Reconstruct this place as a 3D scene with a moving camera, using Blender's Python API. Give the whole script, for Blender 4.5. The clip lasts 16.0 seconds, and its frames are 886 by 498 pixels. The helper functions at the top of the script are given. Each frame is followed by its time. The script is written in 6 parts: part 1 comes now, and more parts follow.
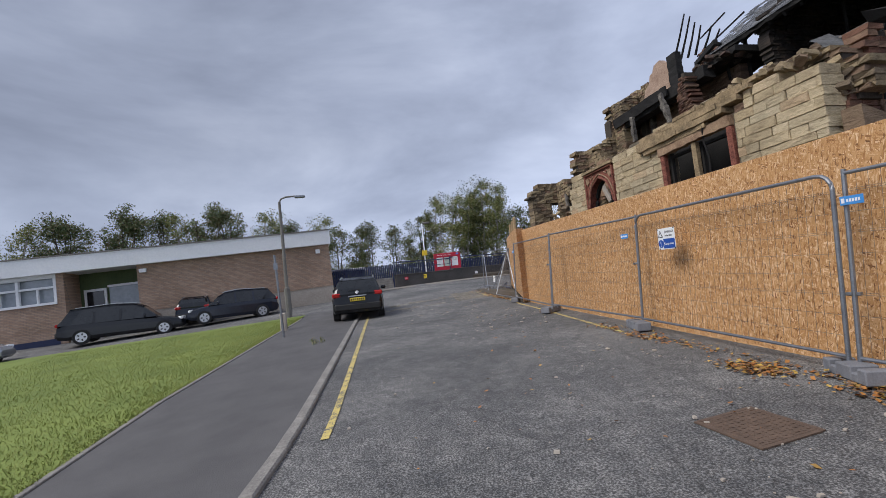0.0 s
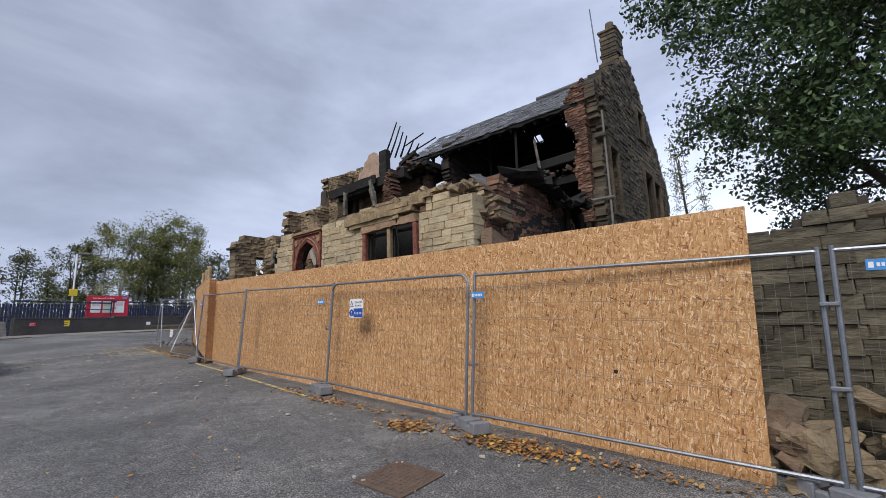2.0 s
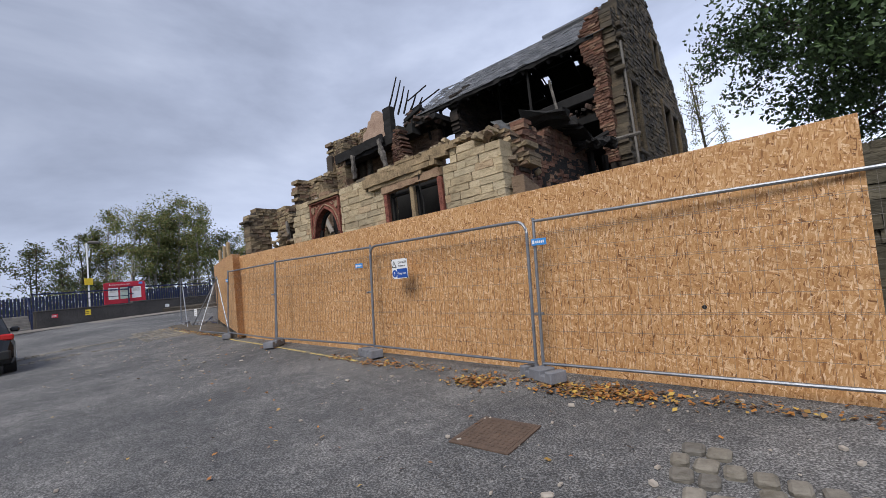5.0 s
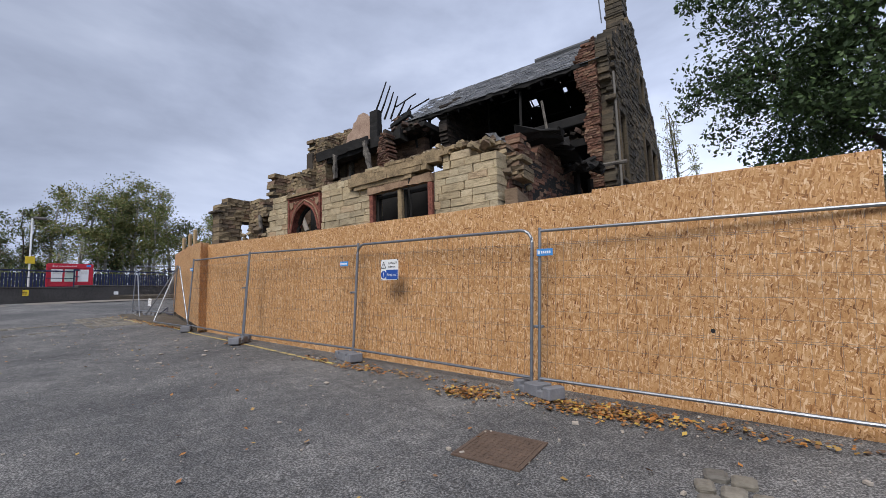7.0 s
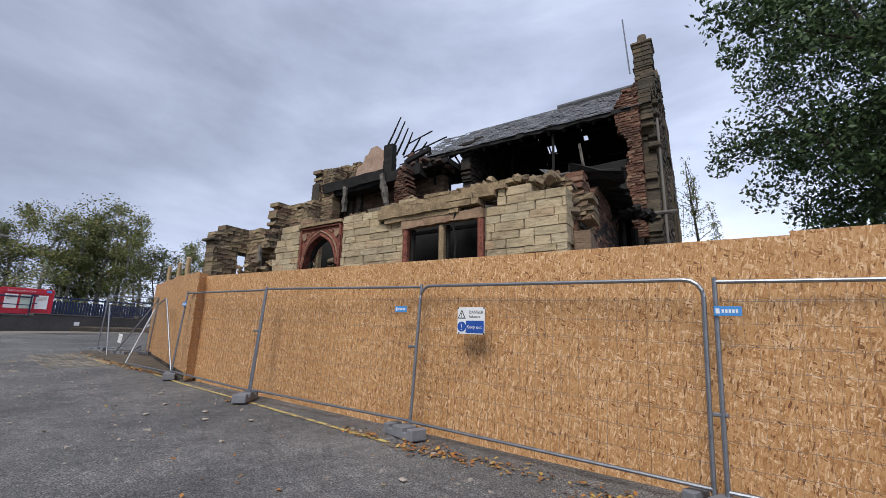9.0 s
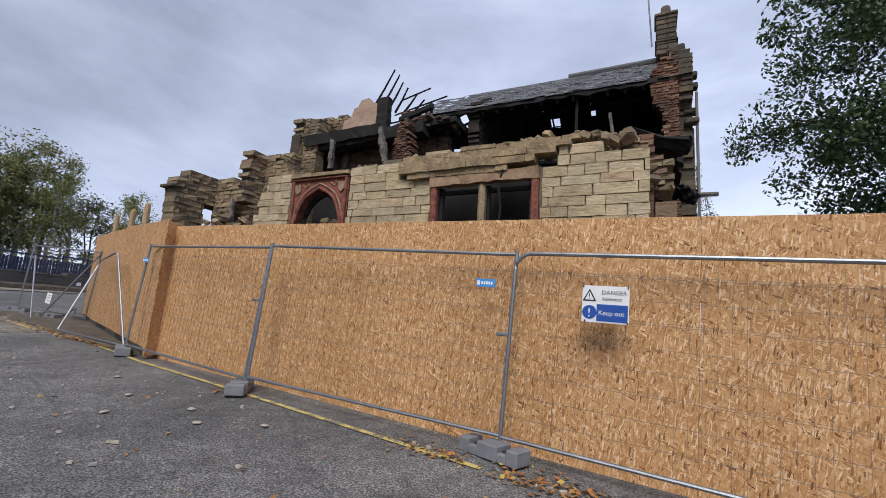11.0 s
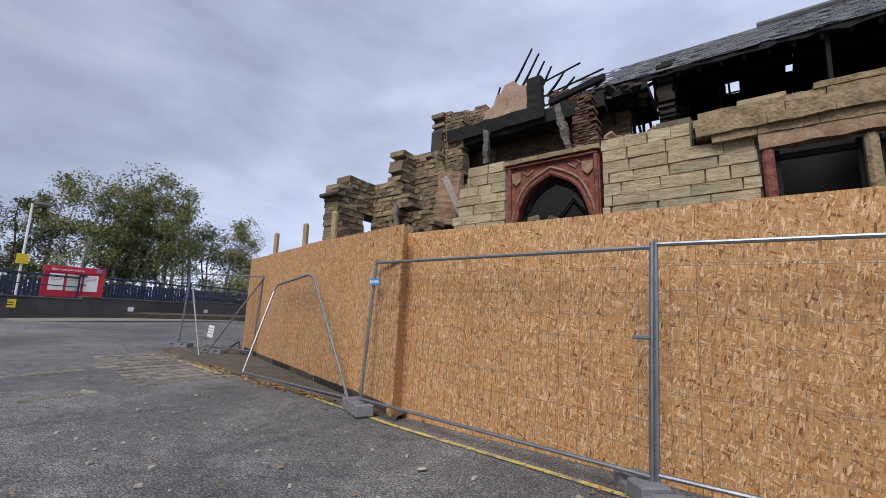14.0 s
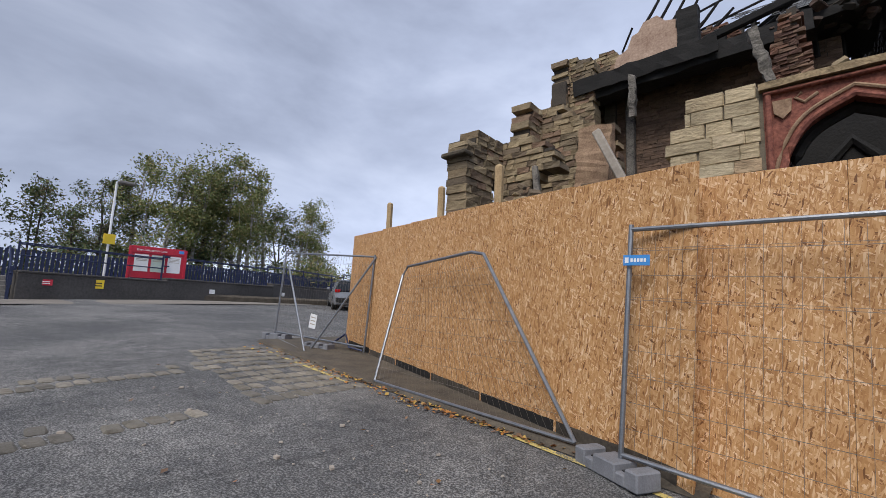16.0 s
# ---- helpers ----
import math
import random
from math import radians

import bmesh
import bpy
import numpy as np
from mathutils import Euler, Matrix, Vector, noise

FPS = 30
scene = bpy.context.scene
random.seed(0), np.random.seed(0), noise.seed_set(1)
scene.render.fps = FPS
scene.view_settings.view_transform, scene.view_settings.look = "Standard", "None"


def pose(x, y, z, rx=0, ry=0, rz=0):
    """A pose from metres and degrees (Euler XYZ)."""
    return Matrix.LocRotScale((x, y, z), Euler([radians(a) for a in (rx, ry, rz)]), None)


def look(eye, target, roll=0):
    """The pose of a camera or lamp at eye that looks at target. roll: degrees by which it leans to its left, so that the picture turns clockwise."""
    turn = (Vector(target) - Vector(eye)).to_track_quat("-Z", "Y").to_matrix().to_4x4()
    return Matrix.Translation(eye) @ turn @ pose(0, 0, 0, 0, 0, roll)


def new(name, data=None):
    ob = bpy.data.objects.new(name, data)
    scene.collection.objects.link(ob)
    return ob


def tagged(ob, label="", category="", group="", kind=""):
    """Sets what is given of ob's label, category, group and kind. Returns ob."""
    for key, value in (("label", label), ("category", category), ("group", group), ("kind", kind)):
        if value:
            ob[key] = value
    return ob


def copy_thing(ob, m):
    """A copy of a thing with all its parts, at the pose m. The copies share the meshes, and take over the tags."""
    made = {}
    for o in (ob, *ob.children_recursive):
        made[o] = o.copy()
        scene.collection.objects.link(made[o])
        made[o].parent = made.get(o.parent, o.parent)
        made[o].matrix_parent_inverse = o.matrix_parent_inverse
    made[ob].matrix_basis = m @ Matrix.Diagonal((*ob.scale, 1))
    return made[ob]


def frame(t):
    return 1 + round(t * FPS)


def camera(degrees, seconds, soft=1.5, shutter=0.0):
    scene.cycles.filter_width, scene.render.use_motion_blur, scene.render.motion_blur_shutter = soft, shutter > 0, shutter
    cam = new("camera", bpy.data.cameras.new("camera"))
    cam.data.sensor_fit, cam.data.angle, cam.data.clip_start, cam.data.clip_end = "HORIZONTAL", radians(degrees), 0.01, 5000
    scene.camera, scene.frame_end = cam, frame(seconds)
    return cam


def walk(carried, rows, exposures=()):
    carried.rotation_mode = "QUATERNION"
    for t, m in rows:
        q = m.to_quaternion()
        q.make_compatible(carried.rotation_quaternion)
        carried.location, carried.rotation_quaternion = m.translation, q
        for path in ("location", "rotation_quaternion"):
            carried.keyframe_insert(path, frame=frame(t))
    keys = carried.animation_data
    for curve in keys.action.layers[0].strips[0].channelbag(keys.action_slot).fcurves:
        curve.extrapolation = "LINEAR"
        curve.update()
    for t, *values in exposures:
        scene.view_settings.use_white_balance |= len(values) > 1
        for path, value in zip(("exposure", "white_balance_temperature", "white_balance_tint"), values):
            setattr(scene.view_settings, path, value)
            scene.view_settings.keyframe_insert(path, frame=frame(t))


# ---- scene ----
cam = camera(91.2, 16.0, soft=0.8)
PATH = [
    (0, (6.797, -4.93, 1.049), (4.849, -4.501, 1.205), -5.8),
    (0.5, (6.863, -4.899, 1.046), (4.999, -4.189, 1.191), -4.4),
    (1, (6.898, -4.889, 1.045), (5.144, -3.943, 1.222), -3.1),
    (1.5, (6.919, -4.911, 1.054), (5.34, -3.705, 1.282), -2.1),
    (2, (6.957, -4.961, 1.09), (5.704, -3.439, 1.427), -1.7),
    (2.5, (6.942, -4.978, 1.089), (5.786, -3.395, 1.485), -0.5),
    (3, (6.875, -5.03, 1.089), (5.67, -3.498, 1.538), -1.2),
    (3.5, (6.747, -5.073, 1.053), (5.264, -3.786, 1.433), -3.9),
    (4, (6.557, -5.08, 1.02), (4.954, -3.907, 1.253), -5.2),
    (4.5, (6.283, -5.024, 1.051), (4.701, -3.816, 1.252), -7.7),
    (5, (6.204, -5.146, 1.078), (4.92, -3.619, 1.23), -6.6),
    (5.2, (6.167, -5.201, 1.078), (5.028, -3.566, 1.246), -6.9),
    (7.3, (5.452, -5.225, 0.977), (4.252, -3.637, 1.18), -0.2),
    (7.5, (5.251, -5.179, 1.019), (3.992, -3.637, 1.213), 0.4),
    (8, (4.687, -5.149, 1.047), (3.399, -3.633, 1.25), 2.7),
    (8.5, (4.173, -5.052, 1.103), (3.085, -3.411, 1.453), 2.1),
    (9, (3.59, -4.905, 1.149), (2.542, -3.25, 1.558), 1.0),
    (9.5, (2.961, -4.789, 1.164), (1.919, -3.12, 1.526), 0.5),
    (9.7, (2.73, -4.735, 1.144), (1.692, -3.061, 1.49), 0.4),
    (11.8, (0.4, -4.004, 1.195), (-0.306, -2.164, 1.534), 2.9),
    (12, (0.131, -3.971, 1.201), (-0.564, -2.129, 1.55), 1.4),
    (12.5, (-0.585, -3.893, 1.202), (-1.352, -2.086, 1.585), 1.7),
    (13, (-1.357, -3.895, 1.231), (-2.422, -2.255, 1.651), 2.2),
    (13.5, (-2.1, -3.867, 1.274), (-3.174, -2.232, 1.687), 2.3),
    (14, (-2.841, -3.786, 1.314), (-3.959, -2.164, 1.656), 1.4),
    (14.5, (-3.598, -3.735, 1.312), (-4.74, -2.114, 1.573), 2.6),
    (15, (-4.313, -3.517, 1.347), (-5.498, -1.929, 1.612), 0.3),
    (15.5, (-5.064, -3.409, 1.374), (-6.354, -1.904, 1.642), 0.6),
    (16, (-5.74, -3.166, 1.417), (-7.045, -1.674, 1.681), 2.4),
]
walk(cam, [(t, look(eye, target, roll)) for t, eye, target, roll in PATH])


# ---- light ----
world = bpy.data.worlds.new("overcast_sky")
scene.world = world
world.use_nodes = True
wn, wl = world.node_tree.nodes, world.node_tree.links
wn.clear()
w_out = wn.new("ShaderNodeOutputWorld")
w_bg = wn.new("ShaderNodeBackground")
sky = wn.new("ShaderNodeTexSky")
sky.sky_type, sky.sun_disc = "NISHITA", False
sky.sun_elevation, sky.sun_rotation = radians(42), radians(195)
w_sky = wn.new("ShaderNodeVectorMath")
w_sky.operation = "SCALE"
w_sky.inputs["Scale"].default_value = 0.06
wl.new(sky.outputs[0], w_sky.inputs[0])
w_co = wn.new("ShaderNodeTexCoord")
w_map = wn.new("ShaderNodeMapping")
w_map.inputs["Scale"].default_value = (1.0, 1.0, 2.6)
wl.new(w_co.outputs["Generated"], w_map.inputs[0])
w_noise = wn.new("ShaderNodeTexNoise")
w_noise.inputs["Scale"].default_value = 1.7
w_noise.inputs["Detail"].default_value = 6
w_noise.inputs["Roughness"].default_value = 0.55
w_noise.inputs["Distortion"].default_value = 0.25
wl.new(w_map.outputs[0], w_noise.inputs["Vector"])
w_ramp = wn.new("ShaderNodeValToRGB")
w_ramp.color_ramp.elements[0].position, w_ramp.color_ramp.elements[0].color = 0.28, (0.205, 0.235, 0.325, 1)
w_ramp.color_ramp.elements[1].position, w_ramp.color_ramp.elements[1].color = 0.76, (0.52, 0.575, 0.72, 1)
w_e = w_ramp.color_ramp.elements.new(0.5)
w_e.color = (0.335, 0.38, 0.505, 1)
wl.new(w_noise.outputs[0], w_ramp.inputs[0])
w_mix = wn.new("ShaderNodeMixRGB")
w_mix.inputs[0].default_value = 0.93
wl.new(w_sky.outputs[0], w_mix.inputs[1])
wl.new(w_ramp.outputs[0], w_mix.inputs[2])
# thicker, darker cloud to the south-west, brighter towards the north and at the horizon
w_dot = wn.new("ShaderNodeVectorMath")
w_dot.operation = "DOT_PRODUCT"
w_dot.inputs[1].default_value = (-0.45, -0.80, 0.40)
wl.new(w_co.outputs["Generated"], w_dot.inputs[0])
w_side = wn.new("ShaderNodeMapRange")
w_side.inputs["From Min"].default_value, w_side.inputs["From Max"].default_value = -0.75, 0.75
w_side.inputs["To Min"].default_value, w_side.inputs["To Max"].default_value = 1.42, 0.72
wl.new(w_dot.outputs["Value"], w_side.inputs["Value"])
w_tone = wn.new("ShaderNodeVectorMath")
w_tone.operation = "SCALE"
wl.new(w_mix.outputs[0], w_tone.inputs[0])
w_sep = wn.new("ShaderNodeSeparateXYZ")
wl.new(w_co.outputs["Generated"], w_sep.inputs[0])
w_low = wn.new("ShaderNodeMapRange")
w_low.inputs["From Min"].default_value, w_low.inputs["From Max"].default_value = 0.03, 0.32
w_low.inputs["To Min"].default_value, w_low.inputs["To Max"].default_value = 1.38, 1.0
wl.new(w_sep.outputs["Z"], w_low.inputs["Value"])
w_mul = wn.new("ShaderNodeMath")
w_mul.operation = "MULTIPLY"
wl.new(w_side.outputs[0], w_mul.inputs[0])
wl.new(w_low.outputs[0], w_mul.inputs[1])
wl.new(w_mul.outputs[0], w_tone.inputs["Scale"])
wl.new(w_tone.outputs[0], w_bg.inputs[0])
w_bg.inputs[1].default_value = 1.0
wl.new(w_bg.outputs[0], w_out.inputs[0])

sun = new("sun", bpy.data.lights.new("sun", "SUN"))
sun.data.energy, sun.data.angle, sun.data.color = 2.0, radians(30), (1.0, 0.965, 0.93)
scene.view_settings.exposure = 0.5
sun.matrix_world = look((3, -14, 16), (0, 0, 0))


# ---- materials ----
def material(name, build, rough=0.8, metal=0.0):
    m = bpy.data.materials.new(name)
    m.use_nodes = True
    nt = m.node_tree
    p = nt.nodes["Principled BSDF"]
    p.inputs["Roughness"].default_value, p.inputs["Metallic"].default_value = rough, metal
    build(nt, p)
    return m


def coords(nt, scale=(1, 1, 1), rot=(0, 0, 0), kind="Object"):
    c = nt.nodes.new("ShaderNodeTexCoord")
    g = nt.nodes.new("ShaderNodeMapping")
    g.inputs["Scale"].default_value, g.inputs["Rotation"].default_value = scale, rot
    nt.links.new(c.outputs[kind], g.inputs[0])
    return g.outputs[0]


def noise_tex(nt, vec, scale, detail=5, rough=0.55):
    n = nt.nodes.new("ShaderNodeTexNoise")
    n.inputs["Scale"].default_value, n.inputs["Detail"].default_value, n.inputs["Roughness"].default_value = scale, detail, rough
    if vec:
        nt.links.new(vec, n.inputs["Vector"])
    return n.outputs[0]


def ramp(nt, fac, *stops):
    r = nt.nodes.new("ShaderNodeValToRGB")
    els = r.color_ramp.elements
    while len(els) < len(stops):
        els.new(0.5)
    for e, (pos, col) in zip(els, stops):
        e.position, e.color = pos, (*col, 1)
    nt.links.new(fac, r.inputs[0])
    return r.outputs[0]


def mix(nt, fac, a, b, how="MIX"):
    m = nt.nodes.new("ShaderNodeMixRGB")
    m.blend_type = how
    for sock, v in zip(m.inputs, (fac, a, b)):
        if isinstance(v, (int, float)):
            sock.default_value = v
        elif isinstance(v, tuple):
            sock.default_value = (*v, 1)
        else:
            nt.links.new(v, sock)
    return m.outputs[0]


def bump(nt, p, height, strength=0.4, dist=0.02):
    b = nt.nodes.new("ShaderNodeBump")
    b.inputs["Strength"].default_value, b.inputs["Distance"].default_value = strength, dist
    nt.links.new(height, b.inputs["Height"])
    nt.links.new(b.outputs[0], p.inputs["Normal"])


def piece_random(nt):
    a = nt.nodes.new("ShaderNodeObjectInfo").outputs["Random"]
    b = nt.nodes.new("ShaderNodeNewGeometry").outputs["Random Per Island"]
    s = nt.nodes.new("ShaderNodeMath")
    s.operation = "ADD"
    nt.links.new(a, s.inputs[0])
    nt.links.new(b, s.inputs[1])
    f = nt.nodes.new("ShaderNodeMath")
    f.operation = "FRACT"
    nt.links.new(s.outputs[0], f.inputs[0])
    return f.outputs[0]


def grainy(name, dark, light, scale=6.0, fine=60.0, rough=0.85, bumpy=0.4, metal=0.0, kind="Object", dist=0.01):
    """A surface that varies at two scales between two colours."""
    def build(nt, p):
        v = coords(nt, kind=kind)
        a, b = noise_tex(nt, v, scale, 6), noise_tex(nt, v, fine, 3)
        f = mix(nt, 0.45, a, b)
        nt.links.new(ramp(nt, f, (0.33, dark), (0.67, light)), p.inputs["Base Color"])
        bump(nt, p, b, bumpy, dist)
    return material(name, build, rough, metal)


def stone(name, cols, soot=(0.03, 0.026, 0.022), sooty=0.5, rough=0.9):
    """Masonry pieces, each of its own tone, with grime in patches that cross the wall."""
    def build(nt, p):
        v = coords(nt, kind="Object")
        geo = nt.nodes.new("ShaderNodeNewGeometry").outputs["Position"]
        r = piece_random(nt)
        n = len(cols)
        c = ramp(nt, r, *[((i + 0.5) / n, col) for i, col in enumerate(cols)])
        bed = nt.nodes.new("ShaderNodeMapping")
        bed.inputs["Scale"].default_value = (1, 1, 3.2)
        nt.links.new(geo, bed.inputs[0])
        bedded = bed.outputs[0]
        fine = noise_tex(nt, bedded, 22, 5)
        c = mix(nt, 0.42, c, ramp(nt, fine, (0.3, (0.35, 0.33, 0.30)), (0.7, (1.0, 1.0, 1.0))), "MULTIPLY")
        big = noise_tex(nt, geo, 1.1, 7, 0.62)
        lo = 0.62 - 0.35 * sooty
        f = ramp(nt, big, (lo, (0, 0, 0)), (lo + 0.22, (1, 1, 1)))
        f2 = mix(nt, 1.0, f, (0.25 + 0.6 * sooty,) * 3, "MULTIPLY")
        c = mix(nt, f2, c, soot)
        spots = ramp(nt, noise_tex(nt, bedded, 4.5, 8, 0.72), (0.5, (1, 1, 1)), (0.68, (0.40, 0.365, 0.31)))
        nt.links.new(mix(nt, 0.75, c, spots, "MULTIPLY"), p.inputs["Base Color"])
        bump(nt, p, noise_tex(nt, bedded, 7, 7, 0.68), 0.8, 0.045)
    return material(name, build, rough)


def osb_build(nt, p):
    """Pressed wood strands lying every way, with darker flakes and a weathered cast."""
    r = nt.nodes.new("ShaderNodeObjectInfo").outputs["Random"]
    sep = nt.nodes.new("ShaderNodeTexCoord").outputs["Object"]
    off = nt.nodes.new("ShaderNodeVectorMath")
    off.operation = "ADD"
    sc = nt.nodes.new("ShaderNodeVectorMath")
    sc.operation = "SCALE"
    sc.inputs[0].default_value = (17.0, 0.0, 31.0)
    nt.links.new(r, sc.inputs["Scale"])
    nt.links.new(sep, off.inputs[0])
    nt.links.new(sc.outputs[0], off.inputs[1])
    warp = nt.nodes.new("ShaderNodeTexNoise")
    warp.inputs["Scale"].default_value = 5
    nt.links.new(off.outputs[0], warp.inputs["Vector"])
    wv = mix(nt, 0.06, off.outputs[0], warp.outputs[1], "ADD")
    layers, heights = [], []
    for ang, sx, sz in ((0.35, 72, 13.5), (-0.75, 80, 16), (1.2, 74, 14), (-0.15, 96, 19)):
        g = nt.nodes.new("ShaderNodeMapping")
        g.vector_type = "POINT"
        g.inputs["Rotation"].default_value = (0, ang, 0)
        nt.links.new(wv, g.inputs[0])
        g2 = nt.nodes.new("ShaderNodeMapping")
        g2.inputs["Scale"].default_value = (sx, 1, sz)
        nt.links.new(g.outputs[0], g2.inputs[0])
        vo = nt.nodes.new("ShaderNodeTexVoronoi")
        vo.inputs["Scale"].default_value = 1.0
        nt.links.new(g2.outputs[0], vo.inputs["Vector"])
        sepc = nt.nodes.new("ShaderNodeSeparateColor")
        nt.links.new(vo.outputs["Color"], sepc.inputs[0])
        layers.append(sepc)
        heights.append(vo.outputs["Distance"])
    tone = layers[0].outputs[0]
    for i, s in enumerate(layers[1:]):
        pick = nt.nodes.new("ShaderNodeMath")
        pick.operation = "GREATER_THAN"
        pick.inputs[1].default_value = 0.55
        nt.links.new(s.outputs[1], pick.inputs[0])
        tone = mix(nt, pick.outputs[0], tone, s.outputs[0])
    col = ramp(nt, tone, (0.0, (0.17, 0.066, 0.022)), (0.08, (0.41, 0.195, 0.07)), (0.42, (0.555, 0.30, 0.12)), (0.8, (0.65, 0.385, 0.185)), (1.0, (0.86, 0.62, 0.40)))
    big = noise_tex(nt, off.outputs[0], 1.6, 5)
    col = mix(nt, 0.6, col, ramp(nt, big, (0.3, (0.78, 0.74, 0.68)), (0.7, (1.0, 0.99, 0.96))), "MULTIPLY")
    col = mix(nt, 0.6, col, ramp(nt, r, (0.0, (0.86, 0.84, 0.80)), (1.0, (1.0, 1.0, 1.0))), "MULTIPLY")
    nt.links.new(col, p.inputs["Base Color"])
    bump(nt, p, tone, 0.35, 0.002)


OSB = material("osb_strands", osb_build, 0.7)


def asphalt_build(nt, p):
    geo = nt.nodes.new("ShaderNodeNewGeometry").outputs["Position"]
    big, mid, fine = noise_tex(nt, geo, 0.45, 7, 0.65), noise_tex(nt, geo, 6, 6, 0.7), noise_tex(nt, geo, 62, 3, 0.7)
    c = ramp(nt, mix(nt, 0.4, big, mid), (0.40, (0.075, 0.075, 0.077)), (0.5, (0.115, 0.113, 0.112)), (0.6, (0.175, 0.17, 0.165)))
    c = mix(nt, 0.85, c, ramp(nt, fine, (0.38, (0.22, 0.22, 0.22)), (0.5, (0.85, 0.85, 0.85)), (0.62, (2.4, 2.4, 2.36))), "MULTIPLY")
    vo = nt.nodes.new("ShaderNodeTexVoronoi")
    vo.feature = "DISTANCE_TO_EDGE"
    vo.inputs["Scale"].default_value = 0.42
    nt.links.new(mix(nt, 0.35, geo, nt.nodes.new("ShaderNodeTexNoise").outputs[1], "ADD"), vo.inputs["Vector"])
    crack = ramp(nt, vo.outputs["Distance"], (0.0, (0.55, 0.55, 0.55)), (0.012, (1, 1, 1)))
    c = mix(nt, 0.5, c, crack, "MULTIPLY")
    nt.links.new(c, p.inputs["Base Color"])
    bump(nt, p, fine, 0.8, 0.012)


ASPHALT = material("worn_asphalt", asphalt_build, 0.88)
TARMAC = grainy("footpath_tarmac", (0.065, 0.062, 0.064), (0.115, 0.11, 0.11), 1.5, 90, 0.9, 0.4)
DIRT = grainy("leafy_dirt", (0.045, 0.038, 0.03), (0.14, 0.115, 0.085), 3, 50, 0.95, 0.7)
GRASSY = grainy("turf", (0.09, 0.13, 0.022), (0.22, 0.27, 0.06), 0.7, 25, 0.95, 0.6)
BLADE = grainy("grass_blades", (0.19, 0.225, 0.05), (0.28, 0.30, 0.085), 0.4, 6, 0.8, 0.1, kind="Generated")
KERBSTONE = grainy("kerb_stone", (0.15, 0.14, 0.13), (0.33, 0.31, 0.28), 3, 45, 0.9, 0.6)


def worn_paint(nt, p):
    geo = nt.nodes.new("ShaderNodeNewGeometry").outputs["Position"]
    f = ramp(nt, mix(nt, 0.5, noise_tex(nt, geo, 7, 5), noise_tex(nt, geo, 55, 3)), (0.44, (0, 0, 0)), (0.52, (1, 1, 1)))
    nt.links.new(mix(nt, f, (0.15, 0.14, 0.115), (0.58, 0.46, 0.15)), p.inputs["Base Color"])


YELLOW = material("worn_yellow_paint", worn_paint, 0.8)
GALV = grainy("galvanised_steel", (0.19, 0.205, 0.23), (0.32, 0.335, 0.365), 9, 80, 0.42, 0.1, 0.75)
WIRE = grainy("galvanised_wire", (0.15, 0.135, 0.12), (0.24, 0.215, 0.19), 9, 60, 0.5, 0.1, 0.6)
BLOCKGREY = grainy("recycled_rubber", (0.13, 0.135, 0.15), (0.23, 0.235, 0.255), 6, 70, 0.8, 0.4)
BLUE = grainy("blue_plastic", (0.04, 0.22, 0.58), (0.07, 0.32, 0.72), 4, 30, 0.5, 0.05)
SIGNBLUE = grainy("sign_blue", (0.012, 0.06, 0.30), (0.02, 0.09, 0.38), 4, 30, 0.4, 0.02)
WHITE = grainy("white_plastic", (0.72, 0.73, 0.75), (0.84, 0.84, 0.84), 4, 30, 0.5, 0.05)
INK = grainy("black_ink", (0.01, 0.01, 0.01), (0.02, 0.02, 0.02), 4, 30, 0.6, 0.02)
RED = grainy("red_board_paint", (0.42, 0.012, 0.03), (0.55, 0.02, 0.05), 3, 30, 0.5, 0.05)
SIGNYELLOW = grainy("yellow_sign", (0.72, 0.50, 0.02), (0.82, 0.6, 0.04), 3, 30, 0.5, 0.05)
SAND = stone("gritstone_ashlar", [(0.57, 0.455, 0.285), (0.67, 0.55, 0.36), (0.52, 0.41, 0.255), (0.62, 0.52, 0.35), (0.45, 0.365, 0.235), (0.70, 0.585, 0.39), (0.55, 0.40, 0.25)], (0.20, 0.17, 0.115), 0.40)
BURNTBRICK = stone("soot-black_brick", [(0.06, 0.045, 0.035), (0.09, 0.06, 0.045), (0.04, 0.033, 0.028)], (0.014, 0.013, 0.012), 0.8)
BURNTSTONE = stone("charred_debris_stone", [(0.09, 0.07, 0.05), (0.14, 0.105, 0.075), (0.05, 0.042, 0.035), (0.18, 0.10, 0.07)], (0.018, 0.016, 0.014), 0.75)
LEDGE = grainy("stained_ledge_stone", (0.13, 0.095, 0.055), (0.42, 0.31, 0.18), 3.5, 22, 0.92, 0.8, dist=0.03)
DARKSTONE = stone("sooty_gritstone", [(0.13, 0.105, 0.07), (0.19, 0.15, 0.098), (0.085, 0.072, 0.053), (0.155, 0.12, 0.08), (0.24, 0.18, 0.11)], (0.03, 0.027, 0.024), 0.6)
MIDSTONE = stone("ruined_rubble_stone", [(0.36, 0.28, 0.17), (0.27, 0.20, 0.12), (0.45, 0.35, 0.21), (0.22, 0.17, 0.11), (0.30, 0.19, 0.125), (0.20, 0.15, 0.10)], (0.045, 0.038, 0.03), 0.42)
REDBRICK = stone("burnt_red_brick", [(0.19, 0.085, 0.055), (0.25, 0.125, 0.08), (0.13, 0.06, 0.043), (0.31, 0.19, 0.125)], (0.035, 0.026, 0.022), 0.6)
